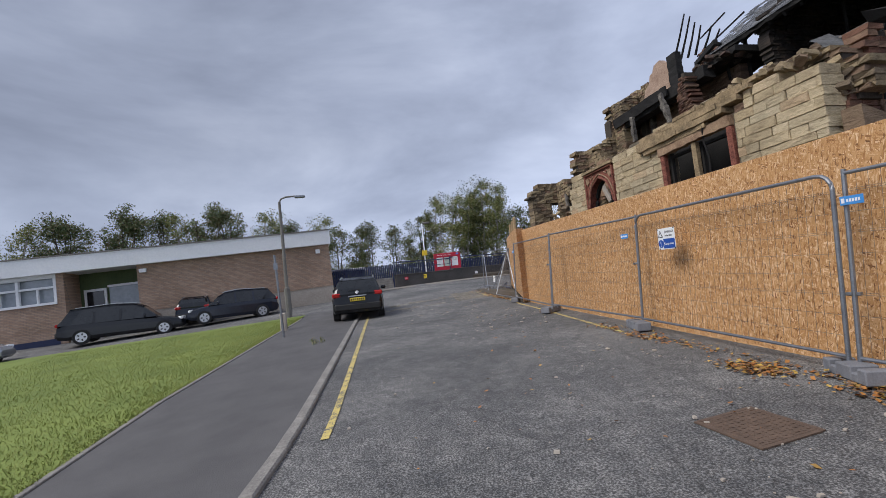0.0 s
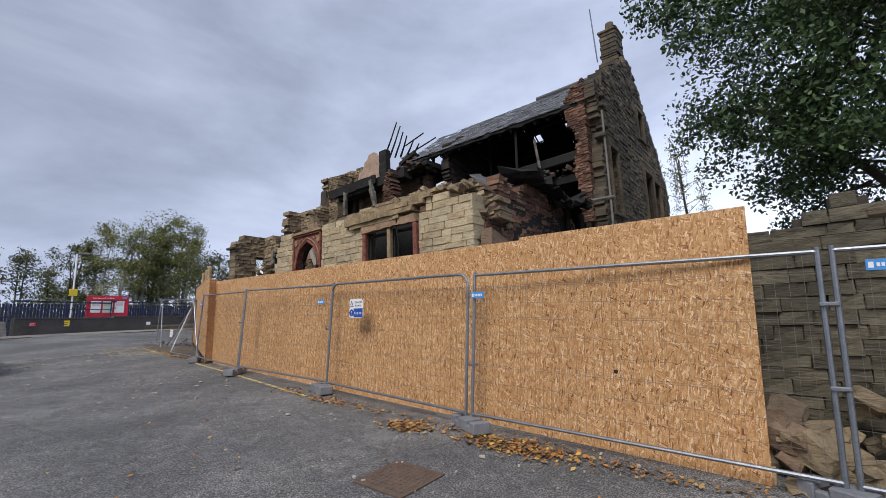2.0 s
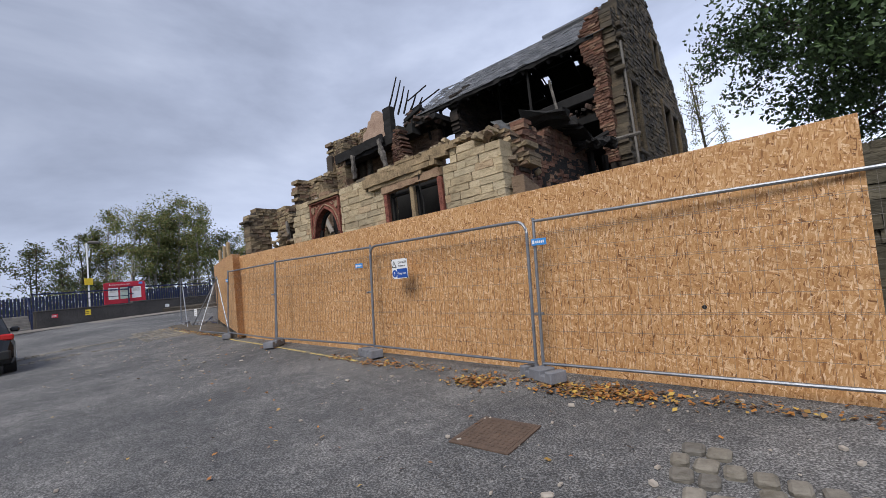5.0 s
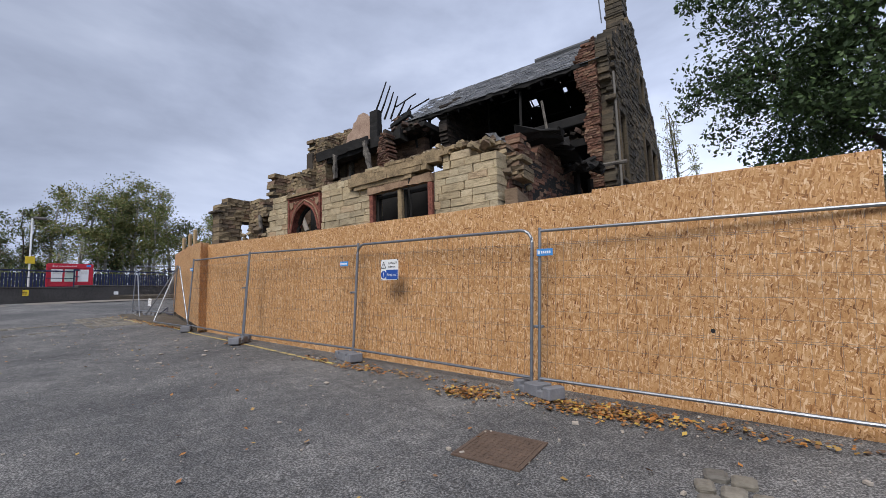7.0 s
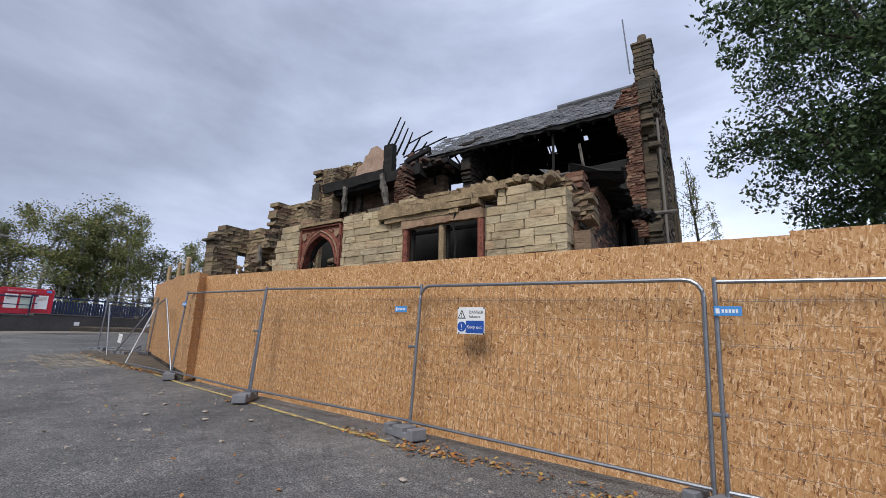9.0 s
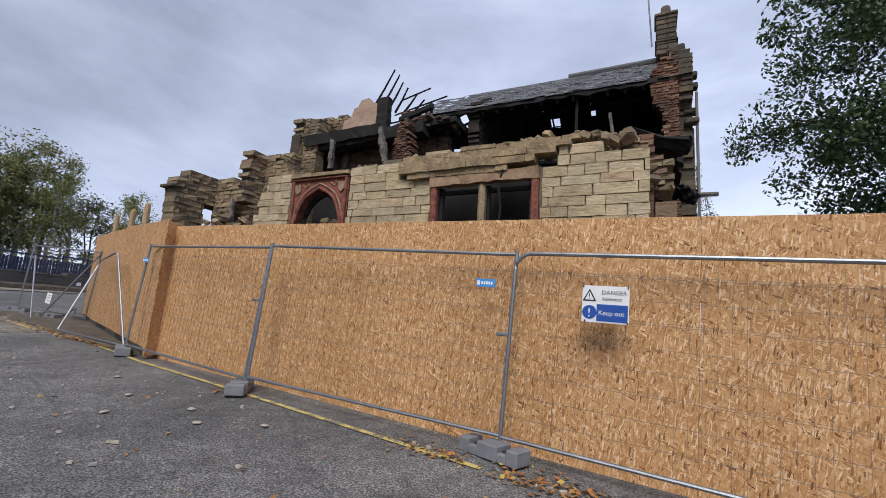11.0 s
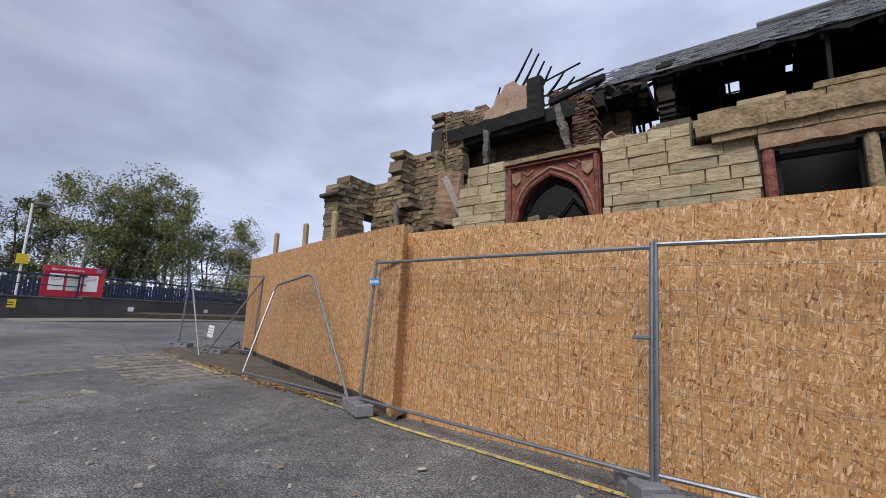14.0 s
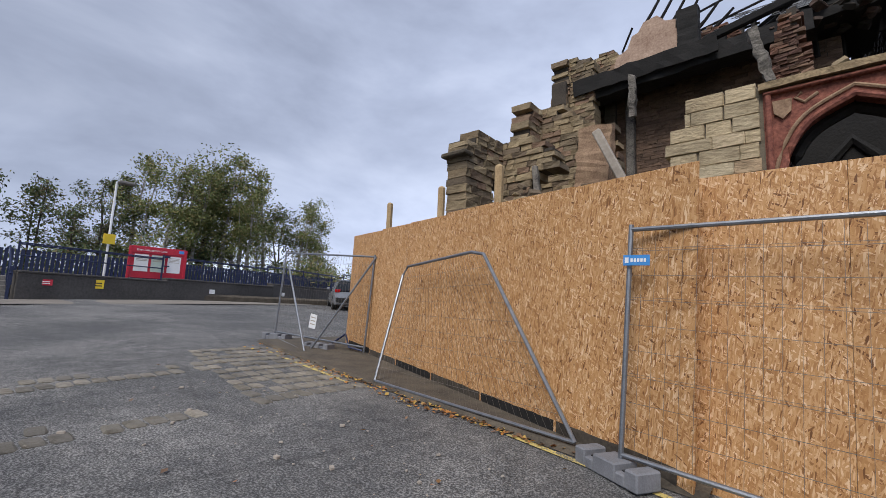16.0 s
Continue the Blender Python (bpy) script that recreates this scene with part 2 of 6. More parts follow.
BROWNBRICK = stone("brown_brick", [(0.20, 0.125, 0.085), (0.26, 0.165, 0.11), (0.15, 0.095, 0.065)], (0.045, 0.034, 0.028), 0.45)
WALLSTONE = stone("mossy_boundary_stone", [(0.13, 0.11, 0.075), (0.17, 0.145, 0.10), (0.10, 0.085, 0.06), (0.21, 0.18, 0.125)], (0.04, 0.042, 0.03), 0.65)
MORTAR = grainy("old_mortar", (0.09, 0.075, 0.055), (0.20, 0.17, 0.125), 3, 40, 0.95, 0.6)
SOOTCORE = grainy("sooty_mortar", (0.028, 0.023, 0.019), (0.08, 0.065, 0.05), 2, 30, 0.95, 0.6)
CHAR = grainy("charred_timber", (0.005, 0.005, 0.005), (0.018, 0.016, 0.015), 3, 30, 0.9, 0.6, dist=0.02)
SCORCH = grainy("scorched_timber", (0.015, 0.013, 0.011), (0.24, 0.215, 0.185), 5, 30, 0.8, 0.8)
PLASTER = grainy("pink_old_plaster", (0.22, 0.135, 0.095), (0.52, 0.38, 0.29), 2.6, 18, 0.92, 0.5)
REDSTONE = grainy("peeling_red_paint", (0.07, 0.013, 0.010), (0.33, 0.12, 0.08), 8, 30, 0.85, 0.6)
BUFF = grainy("carved_sandstone", (0.17, 0.10, 0.062), (0.40, 0.275, 0.175), 5, 35, 0.9, 0.6)
# slate tones lightened to carry part of the sky glint in the colour
SLATE = stone("grey_slate", [(0.10, 0.105, 0.115), (0.15, 0.155, 0.165), (0.075, 0.08, 0.088), (0.24, 0.24, 0.245)], (0.05, 0.05, 0.052), 0.2, 0.5)
LEAD = grainy("bent_lead_sheet", (0.13, 0.13, 0.13), (0.28, 0.28, 0.28), 3, 25, 0.6, 0.5)
RUST = grainy("rusty_iron", (0.075, 0.05, 0.036), (0.15, 0.10, 0.072), 6, 60, 0.85, 0.5)
TIMBER = grainy("weathered_softwood", (0.30, 0.20, 0.10), (0.50, 0.36, 0.20), 5, 40, 0.85, 0.4)
BARK = grainy("bark", (0.03, 0.025, 0.02), (0.095, 0.078, 0.06), 5, 30, 0.95, 0.9)
BIRCHBARK = grainy("birch_bark", (0.10, 0.09, 0.08), (0.42, 0.40, 0.37), 3, 14, 0.9, 0.5)


def leafy(name, *cols):
    def build(nt, p):
        c = ramp(nt, piece_random(nt), *[((i + 0.5) / len(cols), q) for i, q in enumerate(cols)])
        nt.links.new(c, p.inputs["Base Color"])
        p.inputs["Subsurface Weight"].default_value = 0.0
    return material(name, build, 0.65)


LEAF = leafy("dark_green_leaves", (0.03, 0.055, 0.018), (0.05, 0.095, 0.028), (0.07, 0.12, 0.03), (0.04, 0.075, 0.025))
BIRCHLEAF = leafy("birch_leaves", (0.12, 0.155, 0.042), (0.20, 0.21, 0.065), (0.09, 0.125, 0.035), (0.27, 0.225, 0.08))
DARKLEAF = leafy("alder_leaves", (0.055, 0.085, 0.028), (0.085, 0.12, 0.038), (0.12, 0.14, 0.048), (0.14, 0.105, 0.05))
FALLEN = leafy("fallen_autumn_leaves", (0.34, 0.13, 0.03), (0.46, 0.20, 0.045), (0.19, 0.085, 0.03), (0.55, 0.37, 0.08), (0.26, 0.14, 0.07), (0.14, 0.08, 0.045))
CARBLACK = grainy("black_car_paint", (0.006, 0.007, 0.009), (0.010, 0.011, 0.014), 2, 10, 0.16, 0.0)
CARDARK = grainy("navy_car_paint", (0.010, 0.013, 0.022), (0.016, 0.02, 0.032), 2, 10, 0.16, 0.0)
CARSILVER = grainy("silver_car_paint", (0.30, 0.31, 0.33), (0.38, 0.39, 0.41), 2, 10, 0.25, 0.0, 0.4)
for paint in (CARBLACK, CARDARK):
    paint.node_tree.nodes["Principled BSDF"].inputs["Specular IOR Level"].default_value = 0.45
GLASSDARK = grainy("tinted_car_glass", (0.010, 0.012, 0.014), (0.02, 0.022, 0.025), 2, 10, 0.06, 0.0)
TYRE = grainy("tyre_rubber", (0.012, 0.012, 0.012), (0.022, 0.022, 0.022), 6, 50, 0.85, 0.2)
ALLOY = grainy("alloy_rim", (0.45, 0.46, 0.48), (0.6, 0.6, 0.62), 6, 50, 0.3, 0.05, 0.8)
TAILRED = grainy("red_lamp_lens", (0.35, 0.01, 0.012), (0.5, 0.02, 0.02), 8, 30, 0.15, 0.02)
PLATE = grainy("yellow_plate", (0.74, 0.54, 0.03), (0.8, 0.6, 0.05), 3, 30, 0.4, 0.02)


def school_brick(nt, p):
    geo = nt.nodes.new("ShaderNodeNewGeometry").outputs["Position"]
    sep = nt.nodes.new("ShaderNodeSeparateXYZ")
    com = nt.nodes.new("ShaderNodeCombineXYZ")
    nt.links.new(geo, sep.inputs[0])
    nt.links.new(sep.outputs["Y"], com.inputs["X"])
    nt.links.new(sep.outputs["Z"], com.inputs["Y"])
    br = nt.nodes.new("ShaderNodeTexBrick")
    br.inputs["Scale"].default_value = 1.0
    br.inputs["Brick Width"].default_value, br.inputs["Row Height"].default_value = 0.225, 0.075
    br.inputs["Mortar Size"].default_value = 0.009
    br.inputs["Color1"].default_value, br.inputs["Color2"].default_value = (0.36, 0.235, 0.165, 1), (0.47, 0.33, 0.24, 1)
    br.inputs["Mortar"].default_value = (0.25, 0.20, 0.165, 1)
    nt.links.new(com.outputs[0], br.inputs["Vector"])
    stain = ramp(nt, noise_tex(nt, geo, 0.7, 7, 0.65), (0.35, (0.68, 0.66, 0.63)), (0.65, (1.05, 1.03, 1.0)))
    nt.links.new(mix(nt, 0.8, br.outputs["Color"], stain, "MULTIPLY"), p.inputs["Base Color"])
    bump(nt, p, br.outputs["Fac"], -0.4, 0.01)


FARBRICK = material("brown_school_brick", school_brick, 0.9)
CONCRETE = grainy("stained_concrete", (0.30, 0.26, 0.22), (0.48, 0.425, 0.36), 0.7, 14, 0.9, 0.3)
FOOTWAY = grainy("worn_footway", (0.17, 0.15, 0.128), (0.28, 0.25, 0.215), 0.8, 16, 0.92, 0.3)
FASCIA = grainy("white_fascia", (0.70, 0.71, 0.72), (0.82, 0.82, 0.82), 0.5, 10, 0.6, 0.05)
NAVY = grainy("navy_paint", (0.012, 0.02, 0.06), (0.02, 0.03, 0.085), 1, 20, 0.5, 0.1)
DARKWALL = grainy("dark_retaining_wall", (0.045, 0.042, 0.04), (0.10, 0.092, 0.085), 0.8, 14, 0.92, 0.5)
WINDOWPANE = grainy("window_glass", (0.20, 0.23, 0.26), (0.30, 0.33, 0.36), 0.6, 6, 0.06, 0.0)
GREENPANEL = grainy("green_panel", (0.05, 0.075, 0.03), (0.09, 0.12, 0.05), 1.2, 14, 0.8, 0.2)
LAMPGREY = grainy("lamp_post_paint", (0.13, 0.12, 0.11), (0.22, 0.205, 0.185), 3, 30, 0.7, 0.2)


# ---- mesh helpers ----
def gz(x, y):
    """Height of the ground: the road climbs away towards the station and falls from the hoarding to the kerb."""
    return -0.08 - 0.037 * x + 0.045 * max(min(y, 0), -24) + 0.02 * max(0, min(-12 - x, 25))


def mesh_of(bm, name, mat):
    me = bpy.data.meshes.new(name)
    bm.to_mesh(me)
    bm.free()
    me.materials.append(mat)
    return me


def part(name, bm, mat, parent=None, label="", smooth=False):
    me = mesh_of(bm, name, mat)
    if smooth:
        me.polygons.foreach_set("use_smooth", [True] * len(me.polygons))
    ob = new(name, me)
    ob.parent = parent
    if label:
        tagged(ob, label)
    return ob


def thing(name, label, category, group="", kind="", at=None):
    ob = new(name)
    ob.empty_display_size = 0.2
    if at is not None:
        ob.matrix_world = at
    return tagged(ob, label, category, group, kind)


def box(bm, centre, size, rot=None, bevel=0.0):
    m = Matrix.Translation(centre) @ (rot.to_4x4() if rot else Matrix.Identity(4)) @ Matrix.Diagonal((*size, 1))
    geo = bmesh.ops.create_cube(bm, size=1, matrix=m)
    if bevel:
        edges = list({e for v in geo["verts"] for e in v.link_edges})
        bmesh.ops.bevel(bm, geom=edges, offset=bevel, segments=1, affect="EDGES")


def boxed(centre, size, rot=None, bevel=0.0):
    bm = bmesh.new()
    box(bm, centre, size, rot, bevel)
    return bm


def rugged(centre, size, rot=None, amp=0.04, cuts=5):
    """A worn or burnt bar: a box whose faces are broken up unevenly."""
    bm = bmesh.new()
    box(bm, (0, 0, 0), size)
    big = max(size)
    cut = [e for e in bm.edges if e.calc_length() > 0.5 * big]
    bmesh.ops.subdivide_edges(bm, edges=cut, cuts=cuts * 3, use_grid_fill=True)
    bmesh.ops.subdivide_edges(bm, edges=[e for e in bm.edges if e.calc_length() > 0.22], cuts=1, use_grid_fill=True)
    seed = Vector(centre)
    for v in bm.verts:
        v.co += amp * noise.noise_vector((v.co + seed) * 4.0) + 0.6 * amp * noise.noise_vector((v.co + seed) * 13.0)
    bm.transform(Matrix.Translation(centre) @ (rot.to_4x4() if rot else Matrix.Identity(4)))
    bmesh.ops.recalc_face_normals(bm, faces=bm.faces)
    return bm


def tube(bm, pts, r, sides=8, r2=None):
    """A round bar along a line of points."""
    pts = [Vector(q) for q in pts]
    rings = []
    for i, q in enumerate(pts):
        d = (pts[min(i + 1, len(pts) - 1)] - pts[max(i - 1, 0)]).normalized()
        a = d.orthogonal() if abs(d.z) > 0.95 else d.cross(Vector((0, 0, 1)))
        a.normalize()
        b = d.cross(a)
        rr = r if r2 is None else r + (r2 - r) * i / (len(pts) - 1)
        rings.append([bm.verts.new(q + rr * (math.cos(k * math.tau / sides) * a + math.sin(k * math.tau / sides) * b)) for k in range(sides)])
    for p, q in zip(rings, rings[1:]):
        for k in range(sides):
            bm.faces.new((p[k], p[(k + 1) % sides], q[(k + 1) % sides], q[k]))
    bm.faces.new(rings[0][::-1])
    bm.faces.new(rings[-1])
    bmesh.ops.recalc_face_normals(bm, faces=bm.faces)


def tubed(pts, r, sides=8, r2=None):
    bm = bmesh.new()
    tube(bm, pts, r, sides, r2)
    return bm


def prism(outline, depth, axis):
    """A flat outline of (a, z) drawn out by depth; axis 'x' or 'y' is the way of its thickness."""
    bm = bmesh.new()
    def at(a, z, d):
        return (d, a, z) if axis == "x" else (a, d, z)
    f = [bm.verts.new(at(a, z, 0)) for a, z in outline]
    b = [bm.verts.new(at(a, z, depth)) for a, z in outline]
    bm.faces.new(f)
    bm.faces.new(b[::-1])
    for i in range(len(f)):
        j = (i + 1) % len(f)
        bm.faces.new((f[i], f[j], b[j], b[i]))
    bmesh.ops.recalc_face_normals(bm, faces=bm.faces)
    return bm


def block_mesh(seed, mat, rough=0.03, bev=0.06):
    rng = random.Random(seed)
    bm = bmesh.new()
    bmesh.ops.create_cube(bm, size=1)
    bmesh.ops.bevel(bm, geom=bm.edges[:], offset=bev, segments=1, affect="EDGES")
    for v in bm.verts:
        v.co += Vector([rng.uniform(-rough, rough) for _ in range(3)])
    return mesh_of(bm, "block", mat)


BLOCKS = {}


def blocks_for(mat, rough=0.03, bev=0.06):
    key = (mat.name, rough)
    if key not in BLOCKS:
        BLOCKS[key] = [block_mesh(i, mat, rough, bev) for i in range(6)]
    return BLOCKS[key]


def joined(name, mats, meshes, mat, parent, label=""):
    """Many copies of small meshes in one mesh."""
    verts, faces, base = [], [], 0
    cache = {}
    for m, me in zip(mats, meshes):
        if me.name not in cache:
            co = np.empty(len(me.vertices) * 3)
            me.vertices.foreach_get("co", co)
            cache[me.name] = (co.reshape(-1, 3), [tuple(q.vertices) for q in me.polygons])
        co, polys = cache[me.name]
        a = np.array(m)
        verts.append(co @ a[:3, :3].T + a[:3, 3])
        faces += [tuple(i + base for i in q) for q in polys]
        base += len(co)
    me = bpy.data.meshes.new(name)
    if verts:
        me.from_pydata(np.concatenate(verts).tolist(), [], faces)
    me.materials.append(mat)
    ob = new(name, me)
    ob.parent = parent
    tagged(ob, label, kind="stuff")
    return ob


def masonry(parent, piece, o, u, length, zb, top, mat, core, h=0.2, l=0.4, thick=0.45, hole=None, left=None, right=None, limit=0, seed=1, ragged=0.12, proud=0.02, rough=0.03):
    """A wall of coursed pieces from o along u. top(a) is its broken skyline; hole(a, z) says where it is open."""
    rng = random.Random(seed)
    u = Vector(u).normalized()
    n = Vector((u.y, -u.x, 0))
    o = Vector(o)
    meshes = blocks_for(mat, rough, 0.03)
    ms, used = [], []
    z = zb
    peak = max(top(length * i / 60) for i in range(61))
    while z < peak:
        hh = h * rng.uniform(0.82, 1.2)
        a = -rng.random() * l
        while a < length:
            ll = l * rng.uniform(0.6, 1.5)
            a0, a1 = max(a, 0), min(a + ll, length)
            a += ll
            if left:
                a0 = max(a0, left(z) + rng.uniform(-1, 1) * ragged)
            if right:
                a1 = min(a1, right(z) + rng.uniform(-1, 1) * ragged)
            c, zc = (a0 + a1) / 2, z + hh / 2
            if a1 - a0 < 0.05 or zc > top(c) + rng.uniform(-1, 1) * ragged:
                continue
            if hole:
                run, best = None, None
                grid = np.arange(a0, a1 + 0.02, 0.04)
                for g in list(grid) + [a1 + 9]:
                    free = g <= a1 + 0.02 and not hole(g, zc)
                    if free and run is None:
                        run = g
                    if not free and run is not None:
                        if best is None or last - run > best[1] - best[0]:
                            best = (run, last)
                        run = None
                    last = g
                if best is None or best[1] - best[0] < 0.05:
                    continue
                a0, a1 = max(a0, best[0]), min(a1, best[1])
                c = (a0 + a1) / 2
            out = rng.uniform(-proud, proud)
            m = Matrix.Translation(o + u * c + n * out + Vector((0, 0, zc - o.z)))
            tw = rng.uniform(-0.12, 0.12) * rough
            rot = Matrix((u, n, (0, 0, 1))).transposed().to_4x4() @ Matrix.Rotation(tw, 4, "Y")
            ms.append(m @ rot @ Matrix.Diagonal((a1 - a0 - 0.005, thick * rng.uniform(0.96, 1.04), hh - 0.004, 1)))
            used.append(meshes[rng.randrange(6)])
        z += hh
    # core behind the joints
    bm = bmesh.new()
    rotm = Matrix((u, n, (0, 0, 1))).transposed()
    step = 0.15
    for i in range(1, int(length / step) - 1):
        a = (i + 0.5) * step
        zz, start = o.z, None
        t = top(a) - 0.14
        while zz <= t + step:
            solid = zz < t and not (hole and hole(a, zz)) and not (left and a < left(zz) + 0.1) and not (right and a > right(zz) - 0.1)
            if solid and start is None:
                start = zz
            if not solid and start is not None:
                box(bm, o + u * a + Vector((0, 0, (start + zz) / 2 - o.z)), (step, thick - 0.075, zz - start), rotm)
                start = None
            zz += step
    tagged(part("wall_core", bm, core, parent), kind="stuff")
    for m, me in list(zip(ms, used))[:limit]:
        ob = new(piece, me)
        ob.parent = parent
        ob.matrix_basis = m
    if len(ms) > limit:
        joined(piece + "work", ms[limit:], used[limit:], mat, parent)


def skyline(*pts):
    xs, zs = [q[0] for q in pts], [q[1] for q in pts]
    return lambda a: float(np.interp(a, xs, zs))


def rubble(name, label, spots, mat, seed=3, category="rubble"):
    """Loose stones as one heap: spots of (x, y, z, spread x, spread y, height, count, size)."""
    rng = random.Random(seed)
    ms, used = [], []
    meshes = blocks_for(mat, 0.09, 0.12)
    for x, y, z, sx, sy, hh, count, size in spots:
        for _ in range(count):
            a, b = rng.uniform(-1, 1), rng.uniform(-1, 1)
            k = max(0, 1 - 0.5 * (a * a + b * b))
            s = size * rng.uniform(0.4, 1.3)
            m = Matrix.Translation((x + a * sx, y + b * sy, z + hh * k * rng.random() + s * 0.2)) @ Euler([rng.uniform(-0.6, 0.6), rng.uniform(-0.6, 0.6), rng.uniform(0, 6)]).to_matrix().to_4x4()
            ms.append(m @ Matrix.Diagonal((s * rng.uniform(0.8, 1.7), s * 0.9, s * rng.uniform(0.4, 0.8), 1)))
            used.append(meshes[rng.randrange(6)])
    ob = joined(name, ms, used, mat, None, label)
    return tagged(ob, label, category, kind="stuff")


def lettering(text, size, mat, parent, m, name="lettering"):
    cu = bpy.data.curves.new(name, "FONT")
    cu.body, cu.size, cu.extrude = text, size, 0.0008
    tmp = bpy.data.objects.new(name, cu)
    scene.collection.objects.link(tmp)
    me = bpy.data.meshes.new_from_object(tmp.evaluated_get(bpy.context.evaluated_depsgraph_get()))
    bpy.data.objects.remove(tmp)
    me.materials.clear()
    me.materials.append(mat)
    ob = new(name, me)
    ob.parent = parent
    ob.matrix_basis = m
    return ob


# ---- ground, road, pavement, grass ----
def sheet(name, xs, ys, lift, mat, label, category="ground", keep=None):
    bm = bmesh.new()
    grid = {}
    for i, x in enumerate(xs):
        for j, y in enumerate(ys(x) if callable(ys) else ys):
            grid[i, j] = bm.verts.new((x, y, gz(x, y) + lift))
    nj = max(j for _, j in grid) + 1
    for i in range(len(xs) - 1):
        for j in range(nj - 1):
            bm.faces.new((grid[i, j], grid[i + 1, j], grid[i + 1, j + 1], grid[i, j + 1]))
    bmesh.ops.recalc_face_normals(bm, faces=bm.faces)
    ob = part(name, bm, mat)
    return tagged(ob, label, category, kind="structure")


def steps(a, b, n):
    return [a + (b - a) * i / n for i in range(n + 1)]


def kerb_y(x):
    """Line of the pavement's kerb."""
    return -5.48 + 0.077 * (0.3 - x) + (0.02 * max(0, x - 1) ** 2 * -1 if x > 1 else 0)


def lawn_y(x):
    return -7.97 + 0.075 * max(0, -1 - x)


far_x = [-900, -300, -120, -60] + steps(-40, 30, 70) + [60, 200, 900]
far_y = [-900, -300, -100, -50, -30, -20, -14, -11] + steps(-9, 6, 15) + [10, 20, 40, 100, 300, 900]
sheet("ground", far_x, far_y, -0.006, ASPHALT, "worn grey asphalt road surface scattered with grit", "road")
px = steps(-14.5, 14, 40)
sheet("pavement", px, lambda x: [lawn_y(x), (lawn_y(x) + kerb_y(x)) / 2, kerb_y(x) - 0.13], 0.03, TARMAC, "dark tarmac footpath beside the grass", "pavement")
sheet("lawn", steps(-14.2, 14, 40), lambda x: steps(-21, lawn_y(x) - 0.06, 8), 0.05, GRASSY, "mown green grass verge", "lawn")

kerb = thing("kerb", "weathered stone kerb along the footpath", "kerb", kind="structure")
x = 13.0
i = 0
while x > -14:
    x2 = x - 0.9
    a, b = Vector((x, kerb_y(x) - 0.06, gz(x, kerb_y(x)))), Vector((x2, kerb_y(x2) - 0.06, gz(x2, kerb_y(x2))))
    c, d = (a + b) / 2, b - a
    ob = part("kerb_stone", boxed((0, 0, 0), (d.length - 0.012, 0.135, 0.24), None, 0.018), KERBSTONE, kerb)
    ob.matrix_basis = Matrix.Translation(c + Vector((0, 0, -0.074))) @ Euler((0, -math.asin(d.z / d.length), math.atan2(d.y, d.x))).to_matrix().to_4x4()
    x = x2
edging = thing("path_edging", "thin concrete edging strip beside the lawn", "edging", kind="structure")
for x in steps(12, -13, 25)[:-1]:
    x2 = x - 0.98
    a, b = Vector((x, lawn_y(x) - 0.03, gz(x, lawn_y(x)))), Vector((x2, lawn_y(x2) - 0.03, gz(x2, lawn_y(x2))))
    d = b - a
    ob = part("edging_strip", boxed((0, 0, 0), (d.length, 0.075, 0.27), None, 0.008), KERBSTONE, edging)
    ob.matrix_basis = Matrix.Translation((a + b) / 2 + Vector((0, 0, -0.083))) @ Euler((0, -math.asin(d.z / d.length), math.atan2(d.y, d.x))).to_matrix().to_4x4()


def strip(name, line, width, mat, label, lift=0.004, category="road marking"):
    bm = bmesh.new()
    rows = []
    for i, (x, y) in enumerate(line):
        q = Vector(line[min(i + 1, len(line) - 1)]) - Vector(line[max(i - 1, 0)])
        n = Vector((-q.y, q.x)).normalized() * width / 2
        rows.append([bm.verts.new((x + s * n.x, y + s * n.y, gz(x + s * n.x, y + s * n.y) + lift)) for s in (-1, 1)])
    for p, q in zip(rows, rows[1:]):
        bm.faces.new((p[0], p[1], q[1], q[0]))
    bmesh.ops.recalc_face_normals(bm, faces=bm.faces)
    for f in bm.faces:
        if f.normal.z < 0:
            f.normal_flip()
    return tagged(part(name, bm, mat), label, category, kind="structure")


strip("yellow_line", [(x, kerb_y(x) + 0.33) for x in steps(2.1, -9.5, 24)], 0.085, YELLOW, "worn yellow line painted beside the kerb")
strip("hoarding_line", [(0.0, -0.42), (-1.5, -0.26), (-4.07, 0.03), (-6.2, 0.25), (-8.1, 0.6)], 0.075, YELLOW, "faded yellow line painted along the hoarding")
strip("hoarding_line", [(-10.8, 0.72), (-12.5, 0.9), (-13.6, 1.0)], 0.075, YELLOW, "faded yellow line painted along the hoarding")

strip("far_pavement", [(-24.2, -6), (-24.6, -1.6), (-25.6, 3.0), (-27.1, 8.5), (-30.3, 16.0), (-34.5, 24)], 1.9, FOOTWAY, "pale paved footway along the station wall", 0.03, "pavement")
# raised dirt margin in front of the angled hoarding
margin = bmesh.new()
rows = []
for k in range(13):
    f = k / 12
    x = -6.4 - 8.4 * f
    yo = 0.45 + 0.9 * f
    rows.append([margin.verts.new((x, yo, gz(x, yo) + 0.002)), margin.verts.new((x, yo + 0.06, gz(x, yo) + 0.05)), margin.verts.new((x, yo + 0.3 + 2.8 * f, gz(x, yo + 1) + 0.07))])
for p, q in zip(rows, rows[1:]):
    for k in range(2):
        margin.faces.new((p[k], p[k + 1], q[k + 1], q[k]))
bmesh.ops.recalc_face_normals(margin, faces=margin.faces)
tagged(part("margin", margin, DIRT), "leaf-strewn dirt margin below the hoarding", "ground", kind="structure")

# ---- hoarding of strand board ----
def hoard_y(x):
    return 0.25 - 0.069 * x


